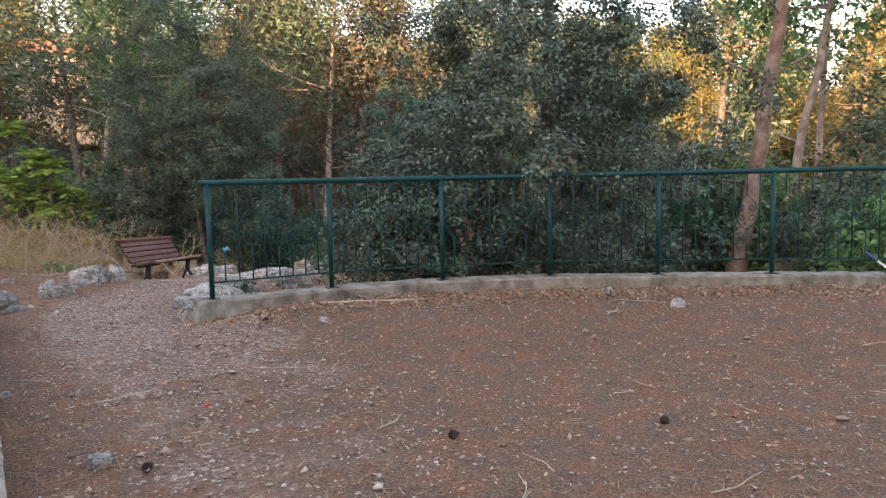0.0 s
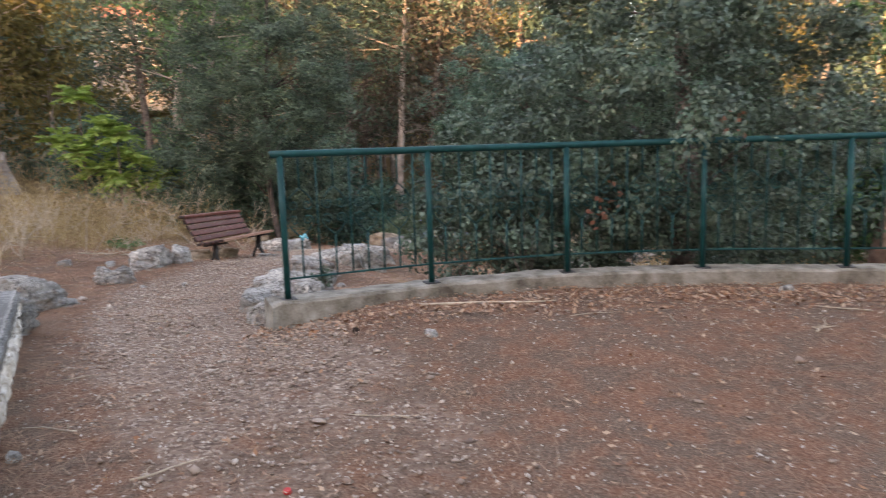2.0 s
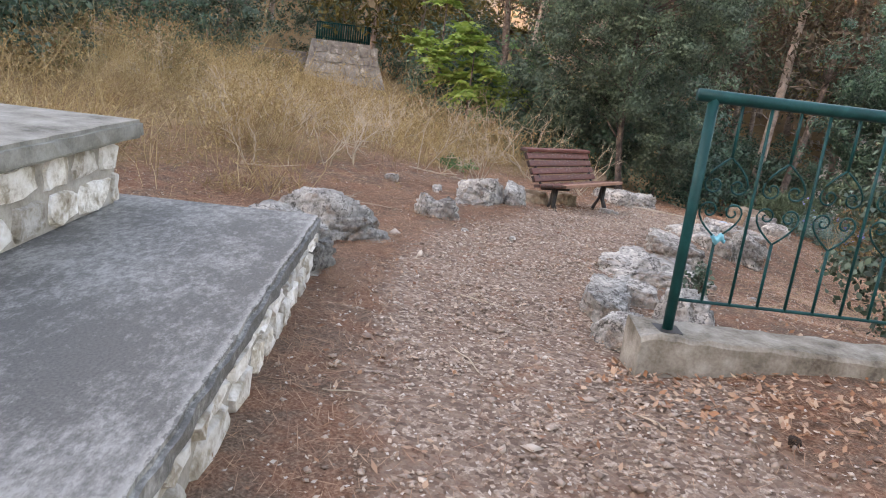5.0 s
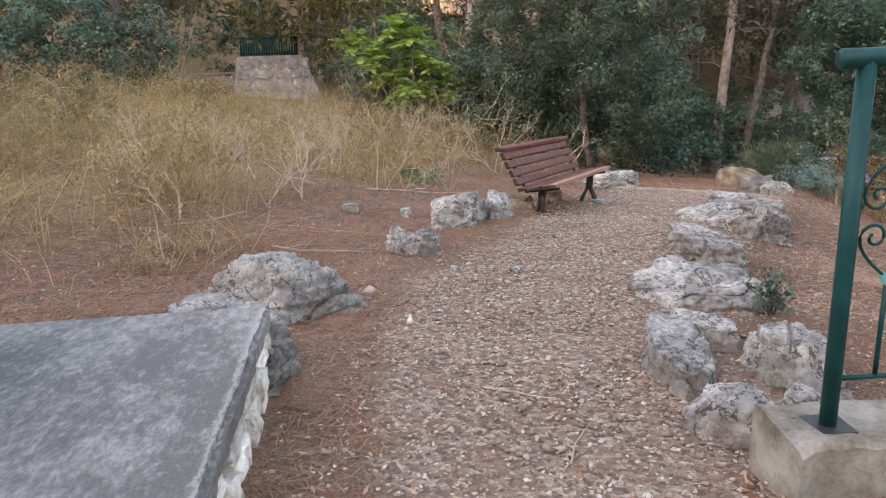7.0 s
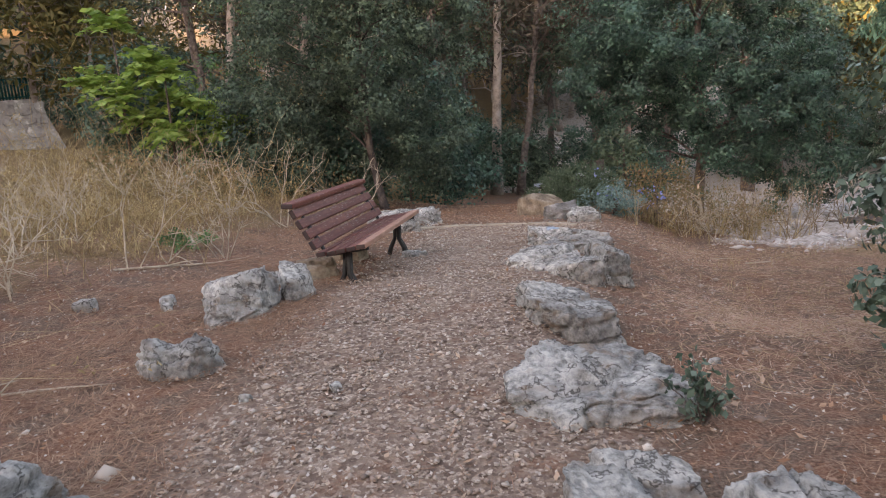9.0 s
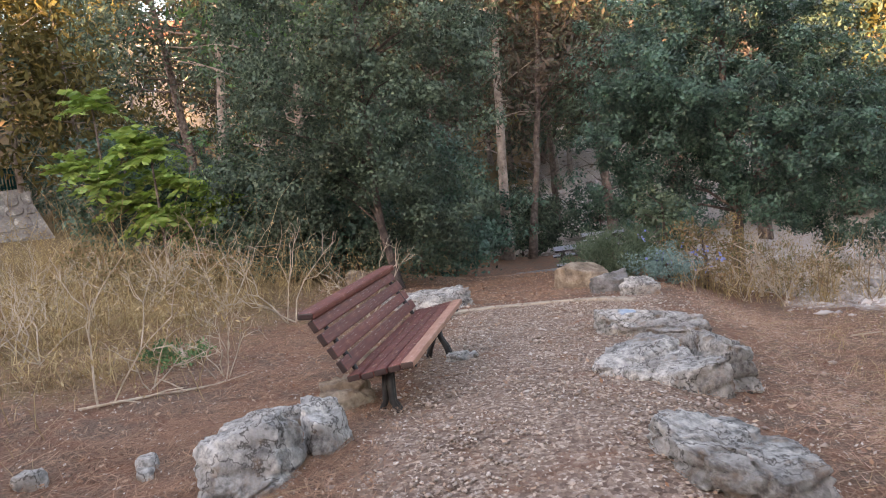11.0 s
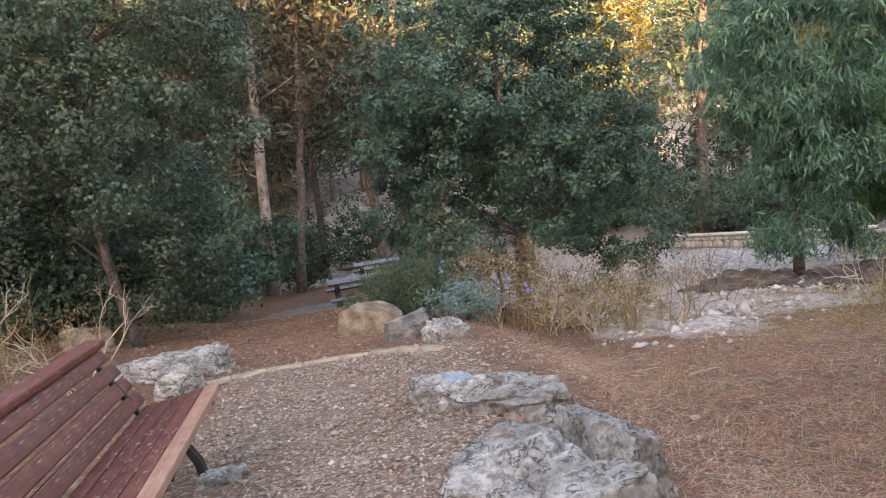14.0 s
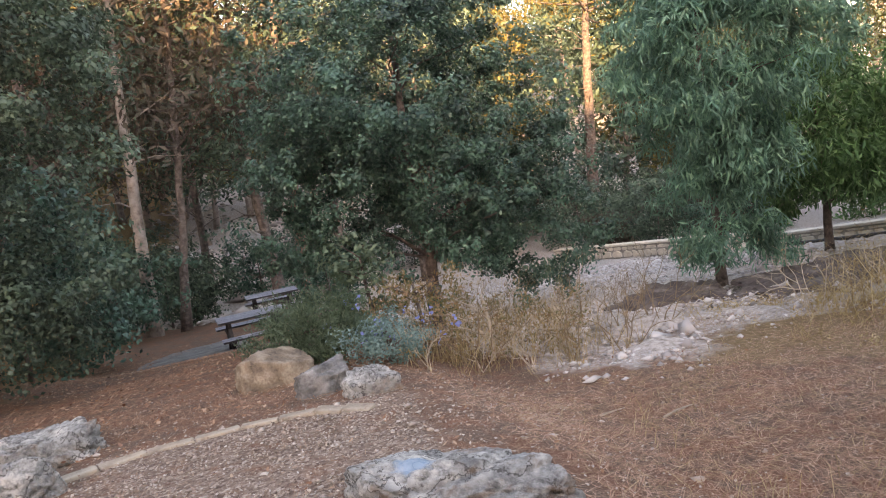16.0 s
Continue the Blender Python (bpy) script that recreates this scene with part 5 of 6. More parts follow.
litter("pine_needles", "reddish fallen pine needles", scatter(300000, *near, lambda x, y: faded(x, y) * off_path(x, y) * (0.35 + 0.65 * tufty(x, y, 0.9)), 41), 0.1, 36, NEEDLE, 42, 0.012, 0.12)
litter("dead_leaves", "brown dead leaves on the ground", scatter(90000, *near, lambda x, y: faded(x, y) * trodden(x, y) * off_path(x, y) * (0.22 + 0.78 * smooth(6.2, 7.6, y) * smooth(9, 8, y) * smooth(-3, -1, x)), 43), 0.036, 2.0, LITTER, 44, 0.014, 0.3)
litter("pine_needles", "thick mat of red pine needles beside the platform", scatter(60000, -6.5, -1.5, 2.5, 8.5, lambda x, y: smooth(0.75, 0.1, platform_gap(x, y)) * smooth(-0.02, 0.05, platform_gap(x, y)) * (0.3 + 0.7 * tufty(x, y, 1.4)), 47), 0.11, 38, NEEDLE, 48, 0.014, 0.16)
litter("pine_needles", "thick mats of red pine needles by the rocks", scatter(90000, -7.6, -4.6, 6.8, 12.0, lambda x, y: (1 - path_weight(x, y)) * smooth(-7.6, -6.9, x) * off_platform(x, y) * (0.2 + 0.8 * tufty(x, y, 1.2)), 49), 0.11, 38, NEEDLE, 50, 0.014, 0.16)
litter("pale_flakes", "pale chips of bark and leaf", scatter(60000, *near, lambda x, y: faded(x, y) * trodden(x, y) * 0.7 * off_platform(x, y), 45), 0.019, 1.6, scattered("pale_chip", [(0.4, 0.33, 0.27), (0.55, 0.48, 0.41)], 0.8), 46, 0.014, 0.2)

litter("pale_flakes", "tan and grey chips trodden into the gravel", scatter(52000, -7, 1.5, 1.5, 17, lambda x, y: path_weight(x, y) * off_platform(x, y), 67), 0.021, 1.6, PATH_CHIP, 68, 0.012, 0.25)
litter("dead_leaves", "drift of brown dead leaves along the curb", scatter(16000, -3.0, 6.0, 5.6, 8.6, lambda x, y: np.exp(-((y - 6.85 - 0.95 * smooth(-2.4, 0.4, x)) / 0.38) ** 2), 71), 0.042, 1.9, LITTER, 72, 0.016, 0.35)
open_slope = lambda x, y: smooth(-3.6, -2.6, x) * smooth(9.0, 10.5, y) * smooth(17.5, 16, y) * smooth(6, 4, x) * (0.6 + 0.4 * tufty(x, y, 1.9))
litter("pine_needles", "orange pine needles on the open slope", scatter(120000, -3.6, 6, 9, 17.8, open_slope, 69), 0.1, 32, PALE_NEEDLE, 70, 0.014, 0.16)

litter("dry_straw", "tan dry grass fallen over the open slope", scatter(24000, -3.4, 6, 9.5, 18, open_slope, 73), 0.13, 30, DRY_BROWN, 74, 0.02, 0.2)
bank_foot = lambda x, y: smooth(-10.5, -9.0, x) * smooth(-5.9, -6.8, x) * smooth(6.5, 7.5, y) * smooth(16, 14.5, y) * off_platform(x, y) * (0.2 + 0.8 * tufty(x, y, 1.0))
litter("pine_needles", "orange pine needles at the foot of the bank", scatter(60000, -10.5, -5.9, 6.5, 16, bank_foot, 75), 0.12, 30, NEEDLE, 76, 0.02, 0.22)


def terrace(x, y):
    return smooth(-9.5, -8.0, x) * smooth(-2.6, -3.6, x) * smooth(16.6, 17.4, y) * smooth(30, 26, y)


litter("pine_needles", "brown pine needles below the edging strip", scatter(50000, -9.5, -2.6, 16.6, 30, lambda x, y: terrace(x, y) * (0.25 + 0.75 * tufty(x, y, 0.9)), 61), 0.12, 26, NEEDLE, 62, 0.014, 0.16)
litter("pale_flakes", "pale chips of bark and leaf below the edging strip", scatter(9000, -9.5, -2.6, 16.6, 30, lambda x, y: terrace(x, y) * 0.8, 63), 0.045, 1.6, LITTER, 64, 0.016, 0.3)


def pebbles(name, label, xy, size, mat, seed, sink=0.25):
    """Loose angular stones: squashed, twisted octahedra."""
    rng = np.random.default_rng(seed)
    n = len(xy)
    base = np.array([(1, 0, 0), (0, 1, 0), (-1, 0, 0), (0, -1, 0), (0, 0, 1), (0, 0, -1)], float)
    s = size * np.exp(rng.normal(0, 0.42, n))
    v = base[None] * rng.uniform(0.6, 1.25, (n, 6, 1)) + rng.normal(0, 0.16, (n, 6, 3))
    v *= np.stack([rng.uniform(0.8, 1.3, n), rng.uniform(0.6, 1.0, n), rng.uniform(0.4, 0.7, n)], 1)[:, None] * s[:, None, None]
    az = rng.uniform(0, 2 * np.pi, n)
    ca, sa = np.cos(az)[:, None], np.sin(az)[:, None]
    w = np.stack([v[..., 0] * ca - v[..., 1] * sa, v[..., 0] * sa + v[..., 1] * ca, v[..., 2]], -1)
    w += np.column_stack([xy, ground_z(xy[:, 0], xy[:, 1]) + s * sink])[:, None]
    f = np.array([(0, 1, 4), (1, 2, 4), (2, 3, 4), (3, 0, 4), (1, 0, 5), (2, 1, 5), (3, 2, 5), (0, 3, 5)])
    faces = (np.arange(n)[:, None, None] * 6 + f).reshape(-1, 3)
    return tagged(new(name, mesh_np(name, w.reshape(-1, 3), faces, [mat])), label, "gravel", kind="stuff")


pebbles("gravel", "pale loose gravel on the trodden path", scatter(80000, -7, 1, 1.5, 17, lambda x, y: path_weight(x, y) * off_platform(x, y), 51), 0.0105, PEBBLE, 52)
pebbles("gravel", "scattered stones on the needle litter", scatter(12000, *near, lambda x, y: faded(x, y) * trodden(x, y) * 0.5 * off_platform(x, y), 53), 0.011, PEBBLE, 54)
pebbles("gravel", "larger loose stones along the path", scatter(800, -7, -1, 2, 17, lambda x, y: 0.7 * off_platform(x, y), 55), 0.019, PEBBLE, 56)
pebbles("rubble", "pale limestone rubble on the slope", scatter(20000, -3, 10, 16.0, 33, lambda x, y: rubble_weight(x, y), 57), 0.038, scattered("rubble_stone", [(0.27, 0.24, 0.22), (0.5, 0.46, 0.43), (0.68, 0.64, 0.6), (0.38, 0.33, 0.3)], 0.9), 58)

pebbles("rubble", "pale stones on the far slope", scatter(2600, -10, -1, 35, 70, lambda x, y: 0.9 * tufty(x, y, 0.5), 65), 0.16, scattered("far_stone", [(0.16, 0.13, 0.11), (0.4, 0.36, 0.33), (0.6, 0.57, 0.54), (0.24, 0.2, 0.16)], 0.9), 66)


# ---- low edging step across the path ----
PALE_KERB = stained("pale_kerb", [(0.2, (0.24, 0.185, 0.135)), (0.6, (0.42, 0.345, 0.26))], 6, 44, 0.9, 0.6, 0.01, vary=0.1)

def build_step():
    t = new("path_edging")
    tagged(t, "worn pale concrete edging strip across the gravel path", "edging", kind="structure")
    line = [(-6.25, 16.2), (-5.6, 16.42), (-4.9, 16.5), (-4.3, 16.42), (-3.9, 16.05)]
    for (xa, ya), (xb, yb) in zip(line, line[1:]):
        L = math.hypot(xb - xa, yb - ya)
        n = max(1, round(L / 0.35))
        for j in range(n):
            u = (j + 0.5) / n
            x, y = xa + (xb - xa) * u, ya + (yb - ya) * u
            bm = bmesh.new()
            box(bm, -L / n / 2 + 0.004, L / n / 2 - 0.004, -0.06, 0.06, -0.15, 0.03, 0.015)
            for v in bm.verts:
                v.co += Vector((0, 1, 1)) * 0.012 * noise.noise(v.co * 9 + Vector((x, y, 0)))
            part("kerb_stone", bm, PALE_KERB, t, m=pose(x, y, gz(x, y), 0, 0, math.degrees(math.atan2(yb - ya, xb - xa))))


build_step()


# ---- pale stone wall beyond the rubble slope ----
def stone_wall(name, label, x0, y0, x1, y1, h, thick, mat, seed, row, cap=True, lift=0.0):
    L, ang = math.hypot(x1 - x0, y1 - y0), math.degrees(math.atan2(y1 - y0, x1 - x0))
    t = new(name)
    z0, z1 = gz(x0, y0), gz(x1, y1)
    t.matrix_basis = pose(x0, y0, z0 - 0.1, 0, -math.degrees(math.atan2(z1 - z0, L)), ang)
    tagged(t, label, "wall")
    bm = bmesh.new()
    box(bm, 0, L, 0, thick, -0.6, h + 0.08)
    part("core", bm, MORTAR, t, "pale mortar")
    irregular_stones(t, Matrix.Identity(4), L, h + 0.05, mat, seed, row, 0.05)
    if cap:
        bm = bmesh.new()
        box(bm, -0.03, L + 0.03, -0.07, thick + 0.04, h + 0.082, h + 0.15, 0.015)
        part("coping", bm, PALE_WALL, t, "smooth pale coping")


stone_wall("low_wall", "low pale limestone wall with a coping along the road", 8.5, 39.5, 9.4, 27.5, 0.38, 0.4, PALE_WALL, 71, 0.32)
stone_wall("low_wall", "low pale limestone wall with a coping along the road", 9.4, 27.47, 10.0, 17.5, 0.27, 0.4, PALE_WALL, 72, 0.32)
bm = bmesh.new()
tube(bm, [(8.9, 26.2, gz(8.9, 26.2) + 0.05), (8.75, 24.6, gz(8.75, 24.6) + 0.07), (8.9, 22.9, gz(8.9, 22.9) + 0.06)], 0.05, 8)
tagged(new("pipe", bm_mesh("pipe", bm, IRON, True)), "dark pipe lying at the foot of the wall", "pipe")


# ---- stone bastion with a railing, up the bank ----
def build_bastion():
    t = new("bastion")
    x, y = -29.6, 36.5
    t.matrix_basis = pose(x, y, 0, 0, 0, 41)
    tagged(t, "battered grey stone retaining wall with a green railing", "wall")
    bm = bmesh.new()
    lo, hi, left = -2.2, 2.0, -3.5
    batter = 1.5
    a = [bm.verts.new(p) for p in ((left - 0.6, -batter, lo), (batter, -batter, lo), (batter, 4, lo), (left - 0.6, 4, lo))]
    b = [bm.verts.new(p) for p in ((left, 0, hi), (0, 0, hi), (0, 4, hi), (left, 4, hi))]
    bm.faces.new(b)
    for k in range(4):
        bm.faces.new((a[k], a[(k + 1) % 4], b[(k + 1) % 4], b[k]))
    bmesh.ops.recalc_face_normals(bm, faces=bm.faces)
    part("wall", bm, RENDER_WALL, t)
    slope = math.hypot(hi - lo, batter)
    tilt = -math.degrees(math.atan2(batter, hi - lo))
    irregular_stones(t, Matrix.Translation((left, -batter, lo)) @ pose(0, 0, 0, tilt, 0, 0), 3.8, slope - 0.1, RENDER_WALL, 81, 0.6, 0.09)
    bm = bmesh.new()
    box(bm, -10.0, left - 0.3, 0.6, 1.0, lo, hi - 0.9, 0.04)
    box(bm, -10.0, left - 0.3, 0.5, 1.1, hi - 0.89, hi - 0.8, 0.02)
    part("side_wall", bm, GREY_WALL, t, "lower wall with a pale coping")
    for n in range(2):
        bm = bmesh.new()
        z = hi + (0.95, 0.12)[n]
        tube(bm, [(left + 0.2, 0.3, z), (-0.3, 0.3, z), (-0.3, 3.5, z)], 0.045, 8)
        part("rail", bm, PAINT, t, soft=True)
    for j in range(47):
        bm = bmesh.new()
        q = (left + 0.25 + j * 0.135, 0.3) if j < 23 else (-0.3, 0.4 + (j - 23) * 0.13)
        tube(bm, [(q[0], q[1], hi - 0.02), (q[0], q[1], hi + 0.95)], 0.06 if j % 10 == 0 else 0.045, 6)
        part("baluster", bm, PAINT, t, soft=True)


build_bastion()


# ---- houses glimpsed through the wood ----
def house(x, y, rz, w, d, storeys, wall_mat, label, z=None):
    t = thing("house", x, y, gz(x, y) if z is None else z, rz, label, "house")
    h = 3.0 * storeys
    bm = bmesh.new()
    box(bm, -w / 2, w / 2, -d / 2, d / 2, -3, h, 0.05)
    part("wall", bm, wall_mat, t)
    bm = bmesh.new()
    e = 0.5
    c = [bm.verts.new(p) for p in ((-w / 2 - e, -d / 2 - e, h + 0.01), (w / 2 + e, -d / 2 - e, h + 0.01), (w / 2 + e, d / 2 + e, h + 0.01), (-w / 2 - e, d / 2 + e, h + 0.01))]
    r = [bm.verts.new((-w / 4, 0, h + 2.2)), bm.verts.new((w / 4, 0, h + 2.2))]
    for f in ((c[0], c[1], r[1], r[0]), (c[2], c[3], r[0], r[1]), (c[1], c[2], r[1]), (c[3], c[0], r[0]), (c[3], c[2], c[1], c[0])):
        bm.faces.new(f)
    bmesh.ops.recalc_face_normals(bm, faces=bm.faces)
    part("roof", bm, ROOF, t, "red tiled roof")
    for s in range(storeys):
        for k in range(int(w / 2.6)):
            xx = -w / 2 + 1.5 + 2.6 * k
            bm = bmesh.new()
            box(bm, -0.62, 0.62, -0.05, 0.05, -0.75, 0.75, 0.02)
            wf = part("window", bm, FRAME, t, "white window frame", m=pose(xx, -d / 2 - 0.02, 3 * s + 1.6))
            bm = bmesh.new()
            box(bm, -0.5, 0.5, -0.012, 0.012, -0.62, 0.62)
            part("pane", bm, GLASS, wf, "dark glass", m=pose(0, -0.06, 0))


ROOF = stained("roof_tile", [(0.2, (0.3, 0.1, 0.06)), (0.8, (0.5, 0.2, 0.12))], 2, 20, 0.8, 0.5, 0.03)
PLASTER = stained("cream_plaster", [(0.2, (0.38, 0.29, 0.21)), (0.8, (0.52, 0.42, 0.32))], 0.6, 12, 0.9, 0.2, 0.01)
FRAME = stained("window_frame", [(0.2, (0.6, 0.6, 0.6)), (0.8, (0.75, 0.75, 0.74))], 3, 40, 0.6, 0.1, 0.003)
GLASS, gnt, gb = material("dark_glass")
gb.inputs["Base Color"].default_value, gb.inputs["Roughness"].default_value = (0.03, 0.04, 0.05, 1), 0.06
house(-44, 76, 30, 13, 9, 2, PLASTER, "cream two-storey house with a red roof", 9.0)
house(-14, 92, 5, 14, 10, 3, PLASTER, "cream house with a red roof among pines", 3.0)


# ---- picnic tables ----
def picnic_table(x, y, rz, label):
    t = thing("picnic_table", x, y, gz(x, y), rz, label, "picnic table", "picnic tables")
    for k in range(4):
        bm = bmesh.new()
        box(bm, -0.7, 0.7, -0.085, 0.085, 0.7, 0.745, 0.006)
        part("table_board", bm, GREY_TIMBER, t, m=pose(0, -0.27 + 0.18 * k, 0))
    for s in (-1, 1):
        for k in range(2):
            bm = bmesh.new()
            box(bm, -0.7, 0.7, -0.075, 0.075, 0.41, 0.45, 0.006)
            part("seat_board", bm, GREY_TIMBER, t, m=pose(0, s * (0.62 + 0.16 * k), 0))
    for xx in (-0.48, 0.48):
        bm = bmesh.new()
        for s in (-1, 1):
            box(bm, -0.04, 0.04, -0.05, 0.05, -0.1, 0.72, 0.004, Matrix.Translation((xx, s * 0.42, 0)) @ pose(0, 0, 0, s * 20, 0, 0))
        box(bm, xx - 0.035, xx + 0.035, -0.85, 0.85, 0.33, 0.41, 0.004)
        box(bm, xx - 0.03, xx + 0.03, -0.36, 0.36, 0.62, 0.7, 0.004)
        part("trestle", bm, DARK_TIMBER, t)


picnic_table(-4.65, 26.2, 6, "grey weathered picnic table with attached benches")
picnic_table(-4.0, 31.0, 4, "grey weathered picnic table with attached benches")
bm = bmesh.new()
box(bm, -1.35, 1.35, -1.9, 1.9, -0.25, 0.03, 0.03)
bmesh.ops.subdivide_edges(bm, edges=bm.edges, cuts=3)
for v in bm.verts:
    v.co.x += 0.12 * noise.noise(v.co * 1.3)
    v.co.y += 0.12 * noise.noise(v.co * 1.3 + Vector((4, 0, 0)))
pad = new("concrete_pad", bm_mesh("concrete_pad", bm, SLAB))
pad.matrix_basis = pose(-6.1, 27.0, gz(-6.1, 27.0) + 0.02, math.degrees(math.atan2(gz(-6.1, 28.5) - gz(-6.1, 25.5), 3.0)), 0, 8)
tagged(pad, "grey concrete pad beside the picnic table", "pavement", kind="structure")

# ---- flowering bushes beyond the step ----
shrub("rosemary_bush", "grey-green rosemary bush beside a brown boulder", -4.05, 18.9, 0.7, 0.8, LEAF_GREY, 201, 90, 120, 0.07, 5.0, -0.8, 0.2)
shrub("plumbago_bush", "straggly bush with pale blue flowers", -3.35, 18.1, 0.45, 0.55, LEAF_BLUE, 202, 44, 90, 0.045, 2.6, -0.3, 0.16)
shrub("weed", "yellowing straggly weed beyond the path", -1.9, 19.0, 0.7, 1.1, LEAF_WEED, 208, 34, 46, 0.06, 3.5, -0.6, 0.2, "weed", DEAD_WOOD)
shrub("weed", "yellowing straggly weed beyond the path", -1.1, 18.7, 0.6, 0.8, LEAF_WEED, 209, 26, 40, 0.06, 3.5, -0.6, 0.2, "weed", DEAD_WOOD)
shrub("yellow_bush", "yellowing green straggly bush", -2.6, 19.6, 0.8, 1.25, LEAF_WEED, 203, 44, 50, 0.07, 3.0, -0.5, 0.25)
shrub("green_bush", "light green creeper over a low bush", -3.1, 20.4, 0.6, 1.6, LEAF_GREY, 204, 30, 60, 0.07, 1.6, 0, 0.22)
shrub("green_weed", "low green weed among dry grass", -7.98, 13.1, 0.4, 0.22, LEAF_GREEN, 210, 18, 40, 0.05, 3.0, -0.3, 0.12, "weed", DEAD_WOOD)


def seedling(name, label, x, y, h, stems, leaves, size, seed, lean=(0, 0)):
    """Thin stems with leaves set along them."""
    rng = np.random.default_rng(seed)
    t = thing(name, x, y, gz(x, y), 0, label, "seedling")
    c = []
    for _ in range(stems):
        bm = bmesh.new()
        tip = Vector((rng.normal() * 0.35 * h + lean[0], rng.normal() * 0.35 * h + lean[1], h * rng.uniform(0.6, 1.0)))
        mid = tip * 0.5 + Vector((0, 0, 0.12 * h))
        tube(bm, [(0, 0, -0.02), mid, tip], [0.005, 0.004, 0.002], 5, False)
        for u in rng.uniform(0.3, 1.05, leaves):
            q = mid.lerp(tip, max(0, u * 2 - 1)) if u > 0.5 else mid * (u * 2)
            c.append(np.array(q) + rng.normal(size=3) * size * 0.6)
        part("stem", bm, BARK, t, soft=True)
    c = np.array(c)
    ob = new("foliage", mesh_np("foliage", leaf_quads(c, size, rng, 1.8), quad_faces(len(c)), [LEAF_OAK]))
    ob.parent = t


seedling("oak_seedling", "small dark seedling growing between the rocks", -3.12, 9.1, 0.24, 12, 20, 0.042, 205)
seedling("oak_shoot", "young oak shoot with dark leaves", -1.6, 9.25, 0.8, 9, 24, 0.05, 206, (-0.15, 0.1))
seedling("oak_shoot", "young oak shoot with dark leaves", -0.9, 9.0, 0.9, 9, 26, 0.055, 207)


def flowers(name, label, pts, size, mat, seed):
    rng = np.random.default_rng(seed)
    v = leaf_quads(pts, size, rng, 1.1)
    return tagged(new(name, mesh_np(name, v, quad_faces(len(pts)), [mat])), label, "flowers", kind="stuff")


rng = np.random.default_rng(77)
c = []
for j in range(17):
    x, y = rng.uniform(-3.9, -2.6), rng.uniform(17.8, 18.9)
    q = np.array((x, y, gz(x, y) + rng.uniform(0.25, 0.75)))
    c += [q + rng.normal(size=3) * 0.04 for _ in range(5)]
flowers("blue_flowers", "clusters of small pale blue flowers", np.array(c), 0.045, PETAL, 78)
c = []
for q0, n in (((-0.2, 8.15, 0.72), 14), ((-0.1, 8.2, 0.9), 9), ((0.92, 8.1, 1.5), 12)):
    c += [np.array(q0) + rng.normal(size=3) * np.array((0.06, 0.04, 0.07)) for _ in range(n)]
ob = flowers("withered_leaves", "tufts of withered orange leaves on the oak", np.array(c), 0.055, LEAF_BROWN, 79)


# ---- dead shrubs and fallen branches ----
def dry_shrub(x, y, h, seed, label="bare dry weed with forking pale stems", spread_w=0.6, stems=5, mat=None):
    rng = np.random.default_rng(seed)
    bm = bmesh.new()

    def grow(p, d, L, r, depth):
        q = p + d * L
        m = (p + q) / 2 + Vector(rng.normal(size=3)) * L * 0.07
        tube(bm, [p, m, q], [r, r * 0.85, r * 0.65], 4, False)
        if depth:
            for _ in range(2 if rng.random() < 0.7 else 3):
                e = (d + Vector(rng.normal(size=3)) * 0.5 + Vector((0, 0, 0.18))).normalized()
                grow(q, e, L * rng.uniform(0.5, 0.8), r * 0.62, depth - 1)
    for _ in range(stems):
        d = Vector((rng.normal() * spread_w, rng.normal() * spread_w, 1)).normalized()
        grow(Vector((rng.normal() * 0.04, rng.normal() * 0.04, -0.02)), d, h * 0.42, 0.0045 + 0.0045 * h, 3)
    ob = new("dry_weed", bm_mesh("dry_weed", bm, mat or DEAD_WOOD))
    ob.matrix_basis = pose(x, y, gz(x, y))
    return tagged(ob, label, "weed", "dry weeds")


for j, (x, y, h) in enumerate(((-8.0, 15.6, 1.3), (-9.2, 16.3, 1.45), (-7.2, 16.2, 1.1), (-9.9, 15.4, 1.2), (-8.0, 10.6, 0.8), (-8.9, 11.8, 0.9), (-9.5, 10.0, 1.0), (-7.4, 12.8, 0.6), (-10.8, 14.6, 0.9), (-12.5, 15.5, 1.0),
                               (-2.2, 18.4, 0.7), (-0.9, 18.2, 0.6), (1.6, 17.4, 0.9), (2.4, 17.2, 0.7), (-1.8, 17.9, 0.7), (-0.2, 19.5, 0.8), (-3.0, 17.9, 0.6))):
    dry_shrub(x, y, h, 400 + j)


for j, (x, y, r, h) in enumerate(((-13.5, 9.5, 0.8, 0.9), (-15.2, 10.6, 0.9, 1.0), (-16.5, 12.0, 0.9, 1.1), (-14.4, 12.4, 0.7, 0.8), (-17.5, 14.2, 0.9, 1.1), (-18.2, 10.4, 1.0, 1.3), (-16.0, 16.5, 0.8, 0.9), (-12.0, 17.5, 0.7, 0.7), (-10.2, 17.6, 0.6, 0.7))):
    shrub("weed", "yellowish green weed among the dry grass", x, y, r, h, LEAF_WEED, 600 + j, 36, 60, 0.09, 3.5, -0.6, 0.22, "weed", DEAD_WOOD)
DRY_STEM = stained("dry_stem", [(0.2, (0.14, 0.095, 0.06)), (0.7, (0.32, 0.23, 0.14))], 8, 50, 0.9, 0.4, 0.01)
spot = random.Random(12)
for j in range(34):
    dry_shrub(spot.uniform(-14, -7.6), spot.uniform(9.0, 18.0), spot.uniform(0.5, 1.05), 440 + j, "dry forking weed standing in the yellow grass", 0.7, spot.randint(2, 5))
